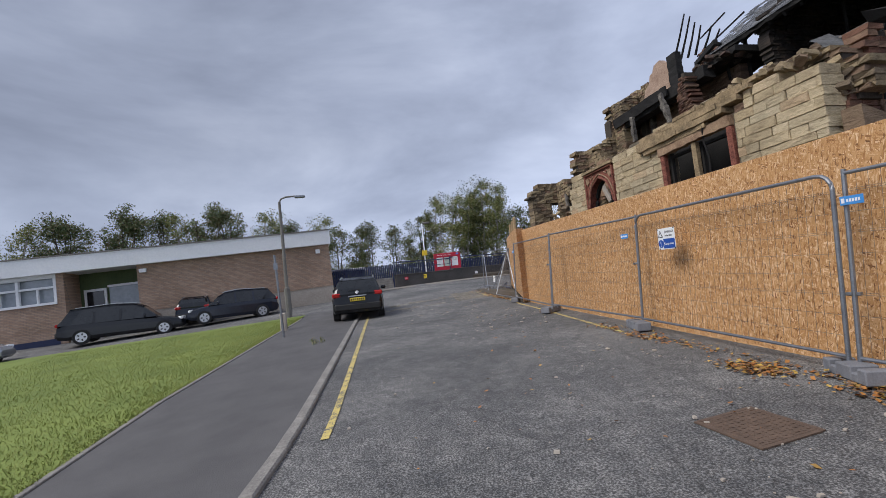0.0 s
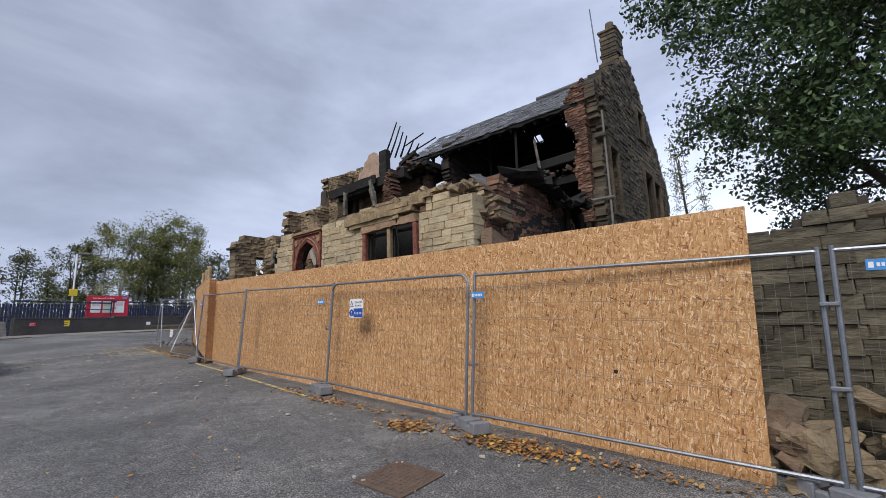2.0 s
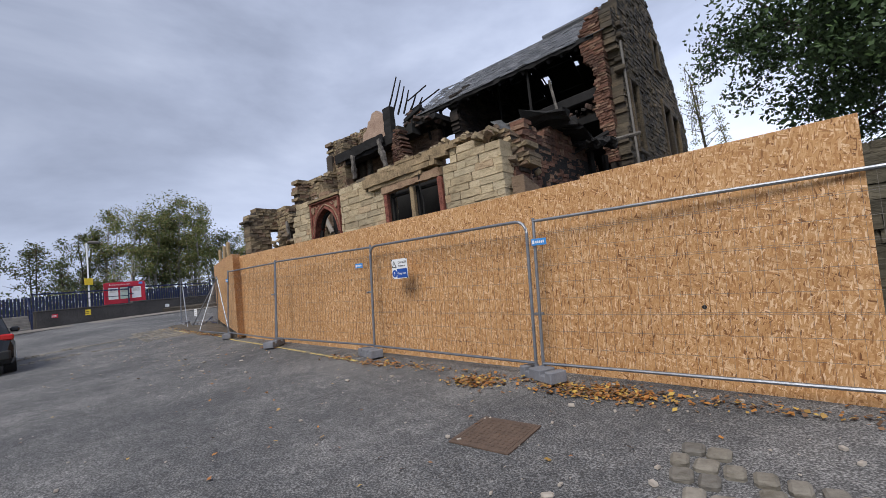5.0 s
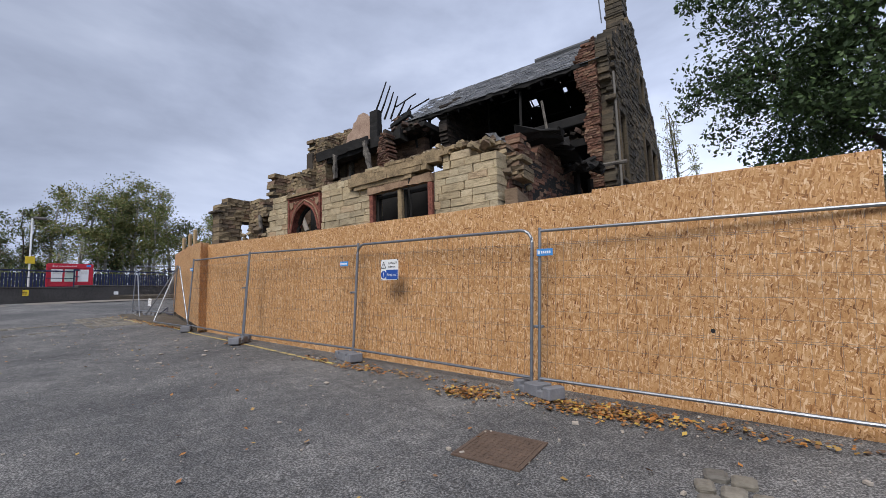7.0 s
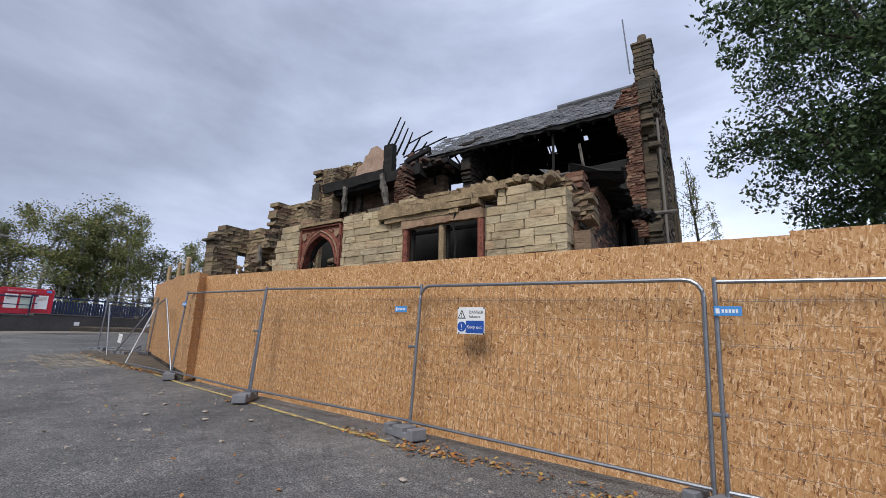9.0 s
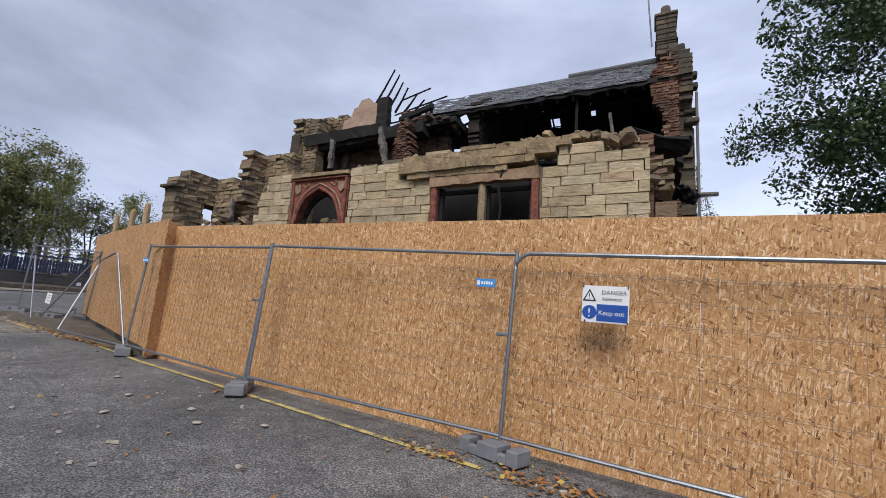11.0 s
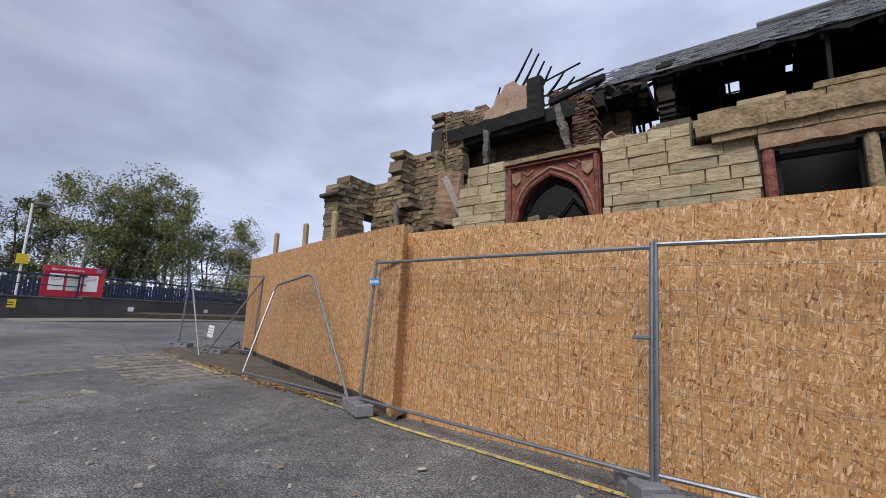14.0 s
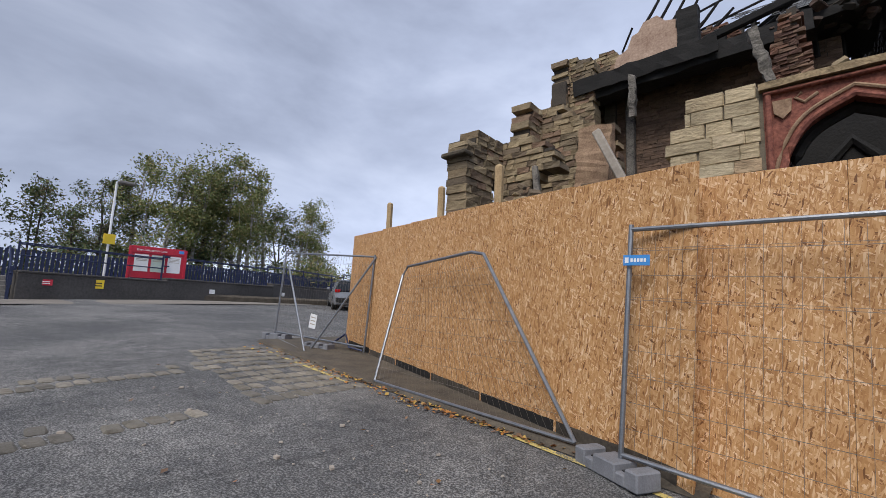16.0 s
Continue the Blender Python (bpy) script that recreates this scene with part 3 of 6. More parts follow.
hoarding = thing("hoarding", "tall hoarding of orange-brown strand board sheets", "hoarding")
BOARD = mesh_of(boxed((0, 0, 1.22), (1.2185, 0.018, 2.44), None, 0.002), "board", OSB)


def board(a, b, zt, h=2.44, slope=0.037):
    """One sheet from plan point a to b with its top at zt."""
    a, b = Vector(a), Vector(b)
    d = b - a
    ob = new("board", BOARD)
    ob.parent = hoarding
    ob.matrix_basis = Matrix.Translation(((a.x + b.x) / 2, (a.y + b.y) / 2, zt - h)) @ Matrix.Rotation(math.atan2(d.y, d.x), 4, "Z") @ Matrix.Rotation(slope, 4, "Y") @ Matrix.Diagonal((d.length / 1.22, 1, h / 2.44, 1))
    return ob


HX = 6.55
for k in range(11):
    b, a = HX - 1.22 * k, HX - 1.22 * (k + 1)
    a = max(a, -6.62)
    zt = 2.09 - 0.037 * (0.5 * (a + b) - 6.0) + (0.0 if k < 2 else -0.035)
    board((a, hoard_y(a)), (b, hoard_y(b)), zt)
LX = [(-6.5, 0.49), (-13.88, 2.95)]
ld = (Vector(LX[1]) - Vector(LX[0])).normalized()
tops = (2.62, 2.69, 2.77, 2.80, 2.85, 2.89, 2.93)
for k in range(7):
    a = Vector(LX[0]) + ld * 1.22 * k
    b = Vector(LX[0]) + ld * (1.22 * (k + 1) if k < 6 else 7.78)
    board(b, a, tops[k], 2.60, 0.05)
board((-6.5, 0.505), (-6.53, 0.74), 2.58, 2.44, 0)
board((-13.88, 2.95), (-13.5, 5.2), 2.93)
# base rail behind the sheets, seen below them
part("base_rail", boxed((0, hoard_y(0) + 0.035, 0), (13.2, 0.045, 0.14), Euler((0, math.atan(0.037), -math.atan(0.069))).to_matrix()), TIMBER, hoarding).location = (0, 0, -0.02)
for k, (x, y, zt) in enumerate([(-12.2, 2.55, 3.45), (-10.25, 1.9, 3.33), (-8.83, 1.42, 3.29)]):
    post = boxed((x, y, (zt + gz(x, y)) / 2), (0.11, 0.11, zt - gz(x, y)), None, 0.03)
    part("timber_post", post, TIMBER, hoarding, "round-edged timber post behind the boards")

# ---- temporary fence panels ----
def fence_panel(width=3.45, height=1.95, rounded=True):
    t = thing("mesh_fence", "galvanised mesh temporary fence panel propped along the hoarding", "fence panel", "temporary fence panels")
    r = 0.16 if rounded else 0.0
    pts = [(0, 0, 0)]
    if rounded:
        pts += [(r - r * math.cos(q), 0, height - r + r * math.sin(q)) for q in (0, 0.4, 0.8, 1.2, 1.57)]
        pts += [(width - r + r * math.sin(q), 0, height - r + r * math.cos(q)) for q in (0, 0.4, 0.8, 1.2, 1.57)]
    else:
        pts += [(0, 0, height), (width, 0, height)]
    pts += [(width, 0, 0)]
    if rounded:
        part("frame_tube", tubed(pts, 0.021), GALV, t)
    else:
        part("upright", tubed([(0, 0, 0), (0, 0, height + 0.02)], 0.021), GALV, t)
        part("upright", tubed([(width, 0, 0), (width, 0, height + 0.02)], 0.021), GALV, t)
        part("top_rail", tubed([(0, 0, height - 0.02), (width, 0, height - 0.02)], 0.019), GALV, t)
    part("bottom_rail", tubed([(0, 0, 0.14), (width, 0, 0.14)], 0.019), GALV, t)
    bm = bmesh.new()
    for k in range(1, 35):
        x = width * k / 35
        box(bm, (x, 0, height / 2 + 0.06), (0.0022, 0.0022, height - 0.16))
    for k in range(1, 9):
        z = 0.14 + (height - 0.14) * k / 9
        box(bm, (width / 2, 0.003, z), (width, 0.0034, 0.0034))
        if k in (3, 6, 8):
            box(bm, (width / 2, 0.003, z + 0.02), (width, 0.0025, 0.0025))
    tagged(part("wire_mesh", bm, WIRE, t), kind="stuff")
    return t


def panel_pose(a, b, ta):
    """Left foot a, right foot b, and where the top of the left upright is."""
    a, b, ta = Vector(a), Vector(b), Vector(ta)
    ux = (b - a).normalized()
    n = ux.cross((ta - a).normalized()).normalized()
    uz = n.cross(ux) * -1
    uz = uz if uz.z > 0 else -uz
    uy = uz.cross(ux)
    return Matrix.Translation(a) @ Matrix((ux, uy, uz)).transposed().to_4x4()


def gp(x, y, h=0.0):
    return (x, y, gz(x, y) + h)


rounded_panel = fence_panel(3.40, 1.93, True)
rounded_panel.matrix_basis = panel_pose(gp(0.025, -0.02, 0.03), gp(3.44, -0.30, 0.03), (0.01, 0.05, 1.80))
square_panel = fence_panel(3.5, 1.93, False)
square_panel.matrix_basis = panel_pose(gp(3.51, -0.30, 0.03), gp(6.95, -0.36, 0.03), (3.49, -0.2, 1.73))
copy_thing(square_panel, panel_pose(gp(7.09, -0.36, 0.03), gp(10.5, -0.6, 0.03), (7.08, -0.28, 1.66)))
copy_thing(square_panel, panel_pose(gp(-3.47, 0.02, 0.05), gp(-0.04, -0.02, 0.04), (-3.47, 0.10, 1.99)))
copy_thing(square_panel, panel_pose(gp(-6.98, 0.42, 0.03), gp(-3.58, 0.02, 0.03), (-6.96, 0.52, 2.07)))
lean = thing("mesh_fence", "bent mesh fence panel leaning askew against the hoarding", "fence panel", "temporary fence panels")
LQ = [Vector(q) for q in ((-10.5, 0.95, 0.36), (-7.45, 0.66, 0.28), (-8.72, 0.93, 2.10), (-10.75, 1.66, 2.02))]
part("frame_tube", tubed([LQ[0], LQ[0].lerp(LQ[3], 0.92), LQ[3].lerp(LQ[2], 0.05), LQ[3].lerp(LQ[2], 0.9), LQ[2].lerp(LQ[1], 0.03), LQ[2].lerp(LQ[1], 0.1), LQ[1]], 0.021), GALV, lean)
part("bottom_rail", tubed([LQ[0], LQ[1]], 0.019), GALV, lean)
bm = bmesh.new()
for k in range(1, 35):
    tube(bm, [LQ[0].lerp(LQ[1], k / 35), LQ[3].lerp(LQ[2], k / 35)], 0.0016, 3)
for k in range(1, 9):
    tube(bm, [LQ[0].lerp(LQ[3], k / 9), LQ[1].lerp(LQ[2], k / 9)], 0.002, 3)
tagged(part("wire_mesh", bm, WIRE, lean), kind="stuff")
endp = fence_panel(2.6, 1.95, False)
tagged(endp, "mesh fence panel standing at the end of the hoarding", "fence panel", "temporary fence panels")
endp.matrix_basis = panel_pose(gp(-15.1, 1.9, 0.03), gp(-13.05, 2.3, 0.03), (-15.0, 1.95, 2.45))
brace = thing("fence_brace", "galvanised tubular brace frame propping the fence end", "fence brace")
part("strut", tubed([(-14.9, 1.98, 2.2), (-13.2, 1.5, gz(-13.2, 1.5) + 0.03)], 0.02), GALV, brace)
part("strut", tubed([(-12.4, 2.45, 2.35), (-13.4, 1.75, gz(-13.4, 1.75) + 0.03)], 0.02), GALV, brace)
part("strut", tubed([(-15.1, 1.9, gz(-15, 1.9) + 0.05), (-13.2, 1.5, gz(-13.2, 1.5) + 0.03)], 0.02), GALV, brace)


def fence_foot(m):
    t = thing("rubber_block", "grey recycled rubber fence block on the asphalt", "fence block", "fence blocks")
    bm = bmesh.new()
    for y0, y1, z in ((-0.34, -0.22, 0.14), (-0.22, -0.12, 0.09), (-0.12, 0.12, 0.14), (0.12, 0.22, 0.09), (0.22, 0.34, 0.14)):
        box(bm, ((y0 + y1) / 2, 0, z / 2), (y1 - y0, 0.23, z), None, 0.012)
    part("block", bm, BLOCKGREY, t)
    # no hollows cut: black plates give the slots their inner dark
    for q in (-0.17, 0.17):
        part("grip_slot", boxed((q, 0, 0.094), (0.06, 0.12, 0.008)), INK, t)
    t.matrix_basis = m
    return t


first_foot = fence_foot(Matrix.Translation(gp(3.52, -0.36)) @ Matrix.Rotation(-0.5, 4, "Z"))
for x, y, rz in ((0.0, -0.1, -0.35), (-3.52, -0.02, -0.9), (-7.02, 0.42, -0.5), (7.06, -0.36, -0.5), (-13.5, 2.0, 0.2), (-15.0, 1.9, 0.3)):
    copy_thing(first_foot, Matrix.Translation(gp(x, y)) @ Matrix.Rotation(rz, 4, "Z"))


def clamp(x, y, z):
    t = thing("steel_clamp", "small steel clamp joining two fence uprights", "clamp", "fence clamps")
    part("band", boxed((0, 0, 0), (0.13, 0.05, 0.035), None, 0.008), GALV, t)
    part("bolt", tubed([(0, -0.045, 0), (0, 0.02, 0)], 0.009), GALV, t)
    t.location = (x, y, z)
    return t


c0 = clamp(-3.53, 0.06, 1.25)
for x, y, z in ((0.0, 0.02, 1.05), (3.52, -0.24, 0.55), (7.08, -0.34, 0.5), (7.1, -0.32, 1.15)):
    copy_thing(c0, Matrix.Translation((x, y, z)))


def fence_tag(m):
    t = thing("name_tag", "blue plastic name tag fixed to a fence panel", "tag", "blue fence tags")
    part("plate", boxed((0, 0, 0), (0.21, 0.006, 0.085), None, 0.002), BLUE, t)
    part("badge", boxed((-0.075, -0.0045, 0), (0.03, 0.002, 0.045)), WHITE, t)
    for k in range(5):
        part("bar", boxed((-0.035 + 0.026 * k, -0.0045, 0.0), (0.018, 0.002, 0.03)), WHITE, t)
    t.matrix_basis = m
    return t


tag0 = fence_tag(pose(3.66, -0.275, 1.44, 0, 2, -4))
for x, y, z, w in ((-0.2, 0.0, 1.56, 0), (-6.84, 0.44, 1.85, -6), (7.45, -0.36, 1.43, -3)):
    copy_thing(tag0, pose(x, y, z, 0, 2, w))

# danger sign on the mesh
sign = thing("danger_sign", "white and blue asbestos danger sign tied to the fence", "sign")
part("sign_board", boxed((0, 0, 0), (0.40, 0.006, 0.33), None, 0.002), WHITE, sign)
part("blue_panel", boxed((0.06, -0.005, -0.075), (0.26, 0.003, 0.15)), SIGNBLUE, sign)
bm = bmesh.new()
bmesh.ops.create_cone(bm, cap_ends=True, segments=32, radius1=0.062, radius2=0.062, depth=0.003, matrix=Matrix.Translation((-0.132, -0.005, -0.075)) @ Matrix.Rotation(math.pi / 2, 4, "X"))
part("blue_disc", bm, SIGNBLUE, sign)
part("triangle", prism([(-0.195, 0.025), (-0.075, 0.025), (-0.135, 0.135)], -0.003, "y"), INK, sign).location = (0, -0.003, 0)
part("triangle_face", prism([(-0.176, 0.036), (-0.094, 0.036), (-0.135, 0.112)], -0.002, "y"), WHITE, sign).location = (0, -0.0065, 0)
up = Matrix.Rotation(math.pi / 2, 4, "X")
lettering("!", 0.075, INK, sign, Matrix.Translation((-0.146, -0.0095, 0.043)) @ up)
lettering("!", 0.11, WHITE, sign, Matrix.Translation((-0.149, -0.0075, -0.115)) @ up)
lettering("DANGER", 0.052, INK, sign, Matrix.Translation((-0.03, -0.0045, 0.088)) @ up)
lettering("Asbestos", 0.046, INK, sign, Matrix.Translation((-0.03, -0.0045, 0.035)) @ up)
lettering("Keep out", 0.058, WHITE, sign, Matrix.Translation((-0.055, -0.008, -0.095)) @ up)
for q in ((-0.19, 0.155), (0.19, 0.155), (-0.17, -0.155), (0.19, -0.155)):
    part("cable_tie", boxed((q[0], -0.006, q[1]), (0.012, 0.012, 0.02)), INK, sign)
sign.matrix_basis = pose(0.975, -0.10, 1.385, 0, 1.5, -4)

# manhole cover
manhole = thing("manhole_cover", "rusty square iron manhole cover set in the road", "manhole cover")
part("cover_plate", boxed((0, 0, 0), (0.62, 0.62, 0.012), None, 0.003), RUST, manhole)
bm = bmesh.new()
for i in range(9):
    for j in range(9):
        box(bm, (-0.27 + 0.0675 * i, -0.27 + 0.0675 * j, 0.008), (0.045 if (i + j) % 2 else 0.016, 0.016 if (i + j) % 2 else 0.045, 0.006))
tagged(part("tread_pattern", bm, RUST, manhole), kind="stuff")
for q in (-1, 1):
    part("rim", boxed((0, q * 0.335, -0.001), (0.70, 0.04, 0.012)), RUST, manhole)
    part("rim", boxed((q * 0.335, 0, -0.001), (0.04, 0.62, 0.012)), RUST, manhole)
manhole.matrix_basis = Matrix.Translation(gp(3.86, -1.93, 0.003)) @ Euler((0.045, 0.037, radians(2))).to_matrix().to_4x4() @ Matrix.Diagonal((0.85, 0.85, 1, 1))

# stone setts showing through the asphalt
setts = thing("setts", "worn stone setts showing through the asphalt", "setts", kind="structure")
SETTSTONE = stone("worn_setts", [(0.25, 0.225, 0.18), (0.30, 0.27, 0.22), (0.19, 0.175, 0.15), (0.34, 0.305, 0.25)], (0.10, 0.093, 0.082), 0.5)
SETT = [mesh_of(boxed((0, 0, 0), (1, 1, 1), None, 0.16), "sett", SETTSTONE) for _ in range(1)]
rng = random.Random(5)
for i in range(13):
    for j in range(8):
        x, y = 5.3 + 0.165 * i + 0.05 * (j % 2), -1.35 - 0.205 * j - 0.02 * i
        if rng.random() < 0.9 and abs(j - 2.5 - 0.25 * i) < 2.4 + noise.noise((x * 2, y * 2, 3)):
            ob = new("sett", SETT[0])
            ob.parent = setts
            ob.matrix_basis = Matrix.Translation(gp(x, y, -0.016)) @ Matrix.Rotation(rng.uniform(-0.1, 0.1) + 0.1, 4, "Z") @ Matrix.Diagonal((0.14 * rng.uniform(0.85, 1.1), 0.18, 0.09, 1))
setts2 = thing("setts", "rows of worn stone setts across the junction", "setts", kind="structure")
for i in range(64):
    for j in range(11):
        f = j / 8
        x, y = -10.6 - 0.345 * j + rng.uniform(-0.02, 0.02), 0.75 + 0.05 * j - 0.172 * i
        if rng.random() < (0.92 if i < 9 else 0.85 if noise.noise((x * 0.9, y * 0.45, 0)) > 0.2 else 0.0):
            ob = new("sett", SETT[0])
            ob.parent = setts2
            ob.matrix_basis = Matrix.Translation(gp(x, y, -0.036)) @ Matrix.Rotation(rng.uniform(-0.08, 0.08), 4, "Z") @ Matrix.Diagonal((0.31 * rng.uniform(0.9, 1.08), 0.155, 0.09, 1))

# ---- burnt-out stone house ----
house = thing("ruined_house", "burnt-out sandstone house with a collapsed roof and front", "ruined house")
FY = 3.1


def in_rect(a0, a1, z0, z1):
    return lambda a, z: a0 < a < a1 and z0 < z < z1


# front wall runs from x=-7.3 to 1.35 at FY
F0 = -7.3
win_hole = in_rect(-2.50 - F0, -0.37 - F0, 2.2, 3.86)
arch_hole = in_rect(-6.16 - F0, -4.52 - F0, 1.0, 4.3)
ledge_hole = in_rect(-3.24 - F0, -0.10 - F0, 3.88, 4.22)
front_top = skyline((0, 3.6), (0.25, 3.95), (0.45, 4.22), (0.95, 4.28), (2.7, 4.25), (2.75, 4.30), (4.0, 4.36), (5.0, 4.40), (6.3, 4.28), (6.9, 4.22), (7.6, 4.24), (8.2, 4.12), (8.65, 3.9))
front = part("front_wall_base", boxed((-2.98, FY + 0.1, 0.9), (8.6, 0.3, 2.2)), MORTAR, house)
masonry(house, "stone", (F0, FY + 0.12, 0.3), (1, 0, 0), 8.65, 2.0, front_top, SAND, MORTAR, 0.165, 0.46, 0.5,
        lambda a, z: win_hole(a, z) or arch_hole(a, z) or ledge_hole(a, z), left=lambda z: max(0, (z - 3.2) * 0.42), limit=300, seed=11, ragged=0.08, proud=0.008, rough=0.014)
# projecting ledge above the window, and window surround
rl = random.Random(14)
for z, hh, out, x0, x1 in ((3.90, 0.12, 0.10, -3.02, -0.95), (4.02, 0.13, 0.14, -3.20, -0.45), (4.15, 0.12, 0.11, -3.22, -0.10), (4.265, 0.10, 0.05, -3.15, 0.15), (4.36, 0.08, 0.03, -1.9, 0.3)):
    x = x0
    while x < x1:
        w = min(rl.uniform(0.45, 1.1), x1 - x)
        part("ledge_stone", rugged((x + w / 2, FY - out + rl.uniform(-0.02, 0.03), z + rl.uniform(-0.008, 0.008)), (w - 0.008, 0.32, hh - 0.006), Euler((rl.uniform(-0.03, 0.03), rl.uniform(-0.012, 0.012), 0)).to_matrix(), 0.014, 3), LEDGE, house)
        x += w
part("lintel", rugged((-1.44, FY - 0.15, 3.765), (2.12, 0.16, 0.20), Euler((0, -0.01, 0)).to_matrix(), 0.025), BUFF, house, "scorched carved sandstone lintel")
for x in (-2.415, -0.455):
    part("window_jamb", boxed((x, FY - 0.13, 2.95), (0.13, 0.16, 1.45), None, 0.03), REDSTONE, house, "red-painted window jamb")
part("mullion", boxed((-1.44, FY - 0.10, 2.93), (0.13, 0.18, 1.48), None, 0.04), LEDGE, house)
for x0 in (-2.35, -1.39):
    for q in (0.03, 0.84):
        part("window_frame", boxed((x0 + q, FY + 0.02, 2.95), (0.07, 0.08, 1.42)), CHAR, house)
    part("window_frame", boxed((x0 + 0.435, FY + 0.02, 3.57), (0.75, 0.08, 0.07)), CHAR, house)
part("hanging_cable", tubed([(-0.98, FY - 0.24, 4.15), (-1.02, FY - 0.25, 3.85), (-1.12, FY - 0.18, 3.6), (-1.08, FY - 0.12, 3.2), (-1.12, FY - 0.12, 2.6)], 0.022, 6), CHAR, house)
# carved arch panel
ax0, ax1, apex = -6.14, -4.54, 3.88
half = (ax1 - ax0) / 2 - 0.13
acx = (ax0 + ax1) / 2


def arch_z(x):
    q = min(1, abs(x - acx) / half)
    return 3.0 + (apex - 0.02 - 3.0) * (1 - 0.36 * q - 0.64 * q ** 5.0)


pts = [(acx - half + 2 * half * i / 24) for i in range(25)]
bm = bmesh.new()
lo = [q for q in pts]
for i in range(24):
    x0, x1 = lo[i], lo[i + 1]
    f = [bm.verts.new((x, FY - 0.1 + d, z)) for d in (0, 0.35) for x, z in ((x0, arch_z(x0)), (x1, arch_z(x1)), (x1, 4.12), (x0, 4.12))]
    bm.faces.new(f[:4])
    bm.faces.new((f[0], f[4], f[5], f[1]))
    bm.faces.new((f[3], f[2], f[6], f[7]))
for x in (ax0 + 0.065, ax1 - 0.065):
    box(bm, (x, FY + 0.075, 3.05), (0.13, 0.35, 2.14))
bmesh.ops.remove_doubles(bm, verts=bm.verts[:], dist=0.001)
bmesh.ops.recalc_face_normals(bm, faces=bm.faces)
part("arch_panel", bm, REDSTONE, house, "carved arch panel with peeling red paint")
for grow, y, r in ((1.0, -0.12, 0.035), (1.1, -0.11, 0.022)):
    part("arch_moulding", tubed([(acx + (x - acx) * grow, FY + y, (arch_z(x) - 2.75) * grow + 2.75 + 0.01) for x in pts], r, 6), BUFF if grow > 1 else REDSTONE, house)
part("arch_soot", tubed([(acx + (x - acx) * 0.95, FY + 0.12, arch_z(x) - 0.05) for x in pts], 0.065, 6), CHAR, house, "blackened inner arch")
part("arch_cornice", rugged((acx, FY - 0.12, 4.165), (1.66, 0.16, 0.08), None, 0.012), LEDGE, house)
part("arch_cornice", boxed((acx, FY - 0.13, 4.08), (1.58, 0.08, 0.04), None, 0.012), REDSTONE, house)
for x in (ax0 + 0.05, ax1 - 0.05):
    part("arch_border", boxed((x, FY - 0.125, 3.1), (0.06, 0.07, 1.95), None, 0.015), REDSTONE, house)
for s in (-1, 1):
    part("carved_shield", prism([(acx + s * 0.62 - 0.09, 3.97), (acx + s * 0.62 + 0.09, 3.97), (acx + s * 0.62 + 0.08, 3.82), (acx + s * 0.62, 3.74), (acx + s * 0.62 - 0.08, 3.82)], -0.04, "y"), BUFF, house).location = (0, FY - 0.098, 0)
    part("carved_scroll", tubed([(acx + s * q, FY - 0.105, z) for q, z in ((0.3, 3.98), (0.42, 3.9), (0.5, 3.97), (0.44, 4.02))], 0.02, 6), BUFF, house)
# inner pointed frame behind the arch
part("inner_arch", tubed([(-5.95, 4.2, 2.2), (-5.7, 4.2, 3.3), (-5.33, 4.2, 3.75), (-4.95, 4.2, 3.3), (-4.7, 4.2, 2.2)], 0.08, 6), CHAR, house)

# left flank with stepped broken skyline, x=-11
left_top = skyline((0, 4.35), (0.5, 4.95), (2.0, 4.95), (2.35, 5.0), (2.55, 6.35), (3.4, 6.4), (4.3, 7.0), (4.5, 8.5), (5.4, 8.75), (6.0, 9.2), (8, 9.0), (13.5, 8.6))
masonry(house, "rubble_stone", (-11.0, 3.15, 0.3), (0, 1, 0), 13.4, 2.4, left_top, MIDSTONE, SOOTCORE, 0.15, 0.32, 0.5,
        lambda a, z: in_rect(0.95, 2.0, 2.0, 4.05)(a, z), limit=160, seed=21, ragged=0.07, proud=0.014, rough=0.05)
part("coping", boxed((-11.0, 3.15, 4.38), (0.6, 0.3, 0.09), None, 0.02), DARKSTONE, house)
# returns of the left tower and stub walls, seen end on
masonry(house, "rubble_stone", (-10.8, 4.6, 0.3), (1, 0, 0), 2.3, 2.4, skyline((0, 4.95), (0.7, 4.9), (1.2, 4.6), (1.6, 4.0), (2.3, 3.3)), MIDSTONE, SOOTCORE, 0.135, 0.30, 0.45, lambda a, z: 0.75 < a < 1.75 and 3.3 < z < 4.25 - 0.5 * abs(a - 1.2), limit=0, seed=22, ragged=0.07, proud=0.014, rough=0.05)
masonry(house, "rubble_stone", (-10.8, 6.3, 0.3), (1, 0, 0), 1.9, 2.4, skyline((0, 6.45), (0.4, 6.35), (0.8, 6.0), (1.2, 5.75), (1.7, 5.6), (1.9, 4.4)), MIDSTONE, SOOTCORE, 0.135, 0.30, 0.4, limit=0, seed=23, ragged=0.07, proud=0.014, rough=0.05)
masonry(house, "rubble_stone", (-10.8, 7.9, 0.3), (1, 0, 0), 0.75, 2.4, skyline((0, 8.6), (0.75, 8.3)), MIDSTONE, SOOTCORE, 0.12, 0.28, 0.45, limit=0, seed=24, ragged=0.07, proud=0.016, rough=0.05)
part("pale_panel", rugged((-9.35, 5.9, 4.75), (0.75, 0.2, 1.5), Euler((0, 0.05, 0)).to_matrix(), 0.05), BUFF, house)
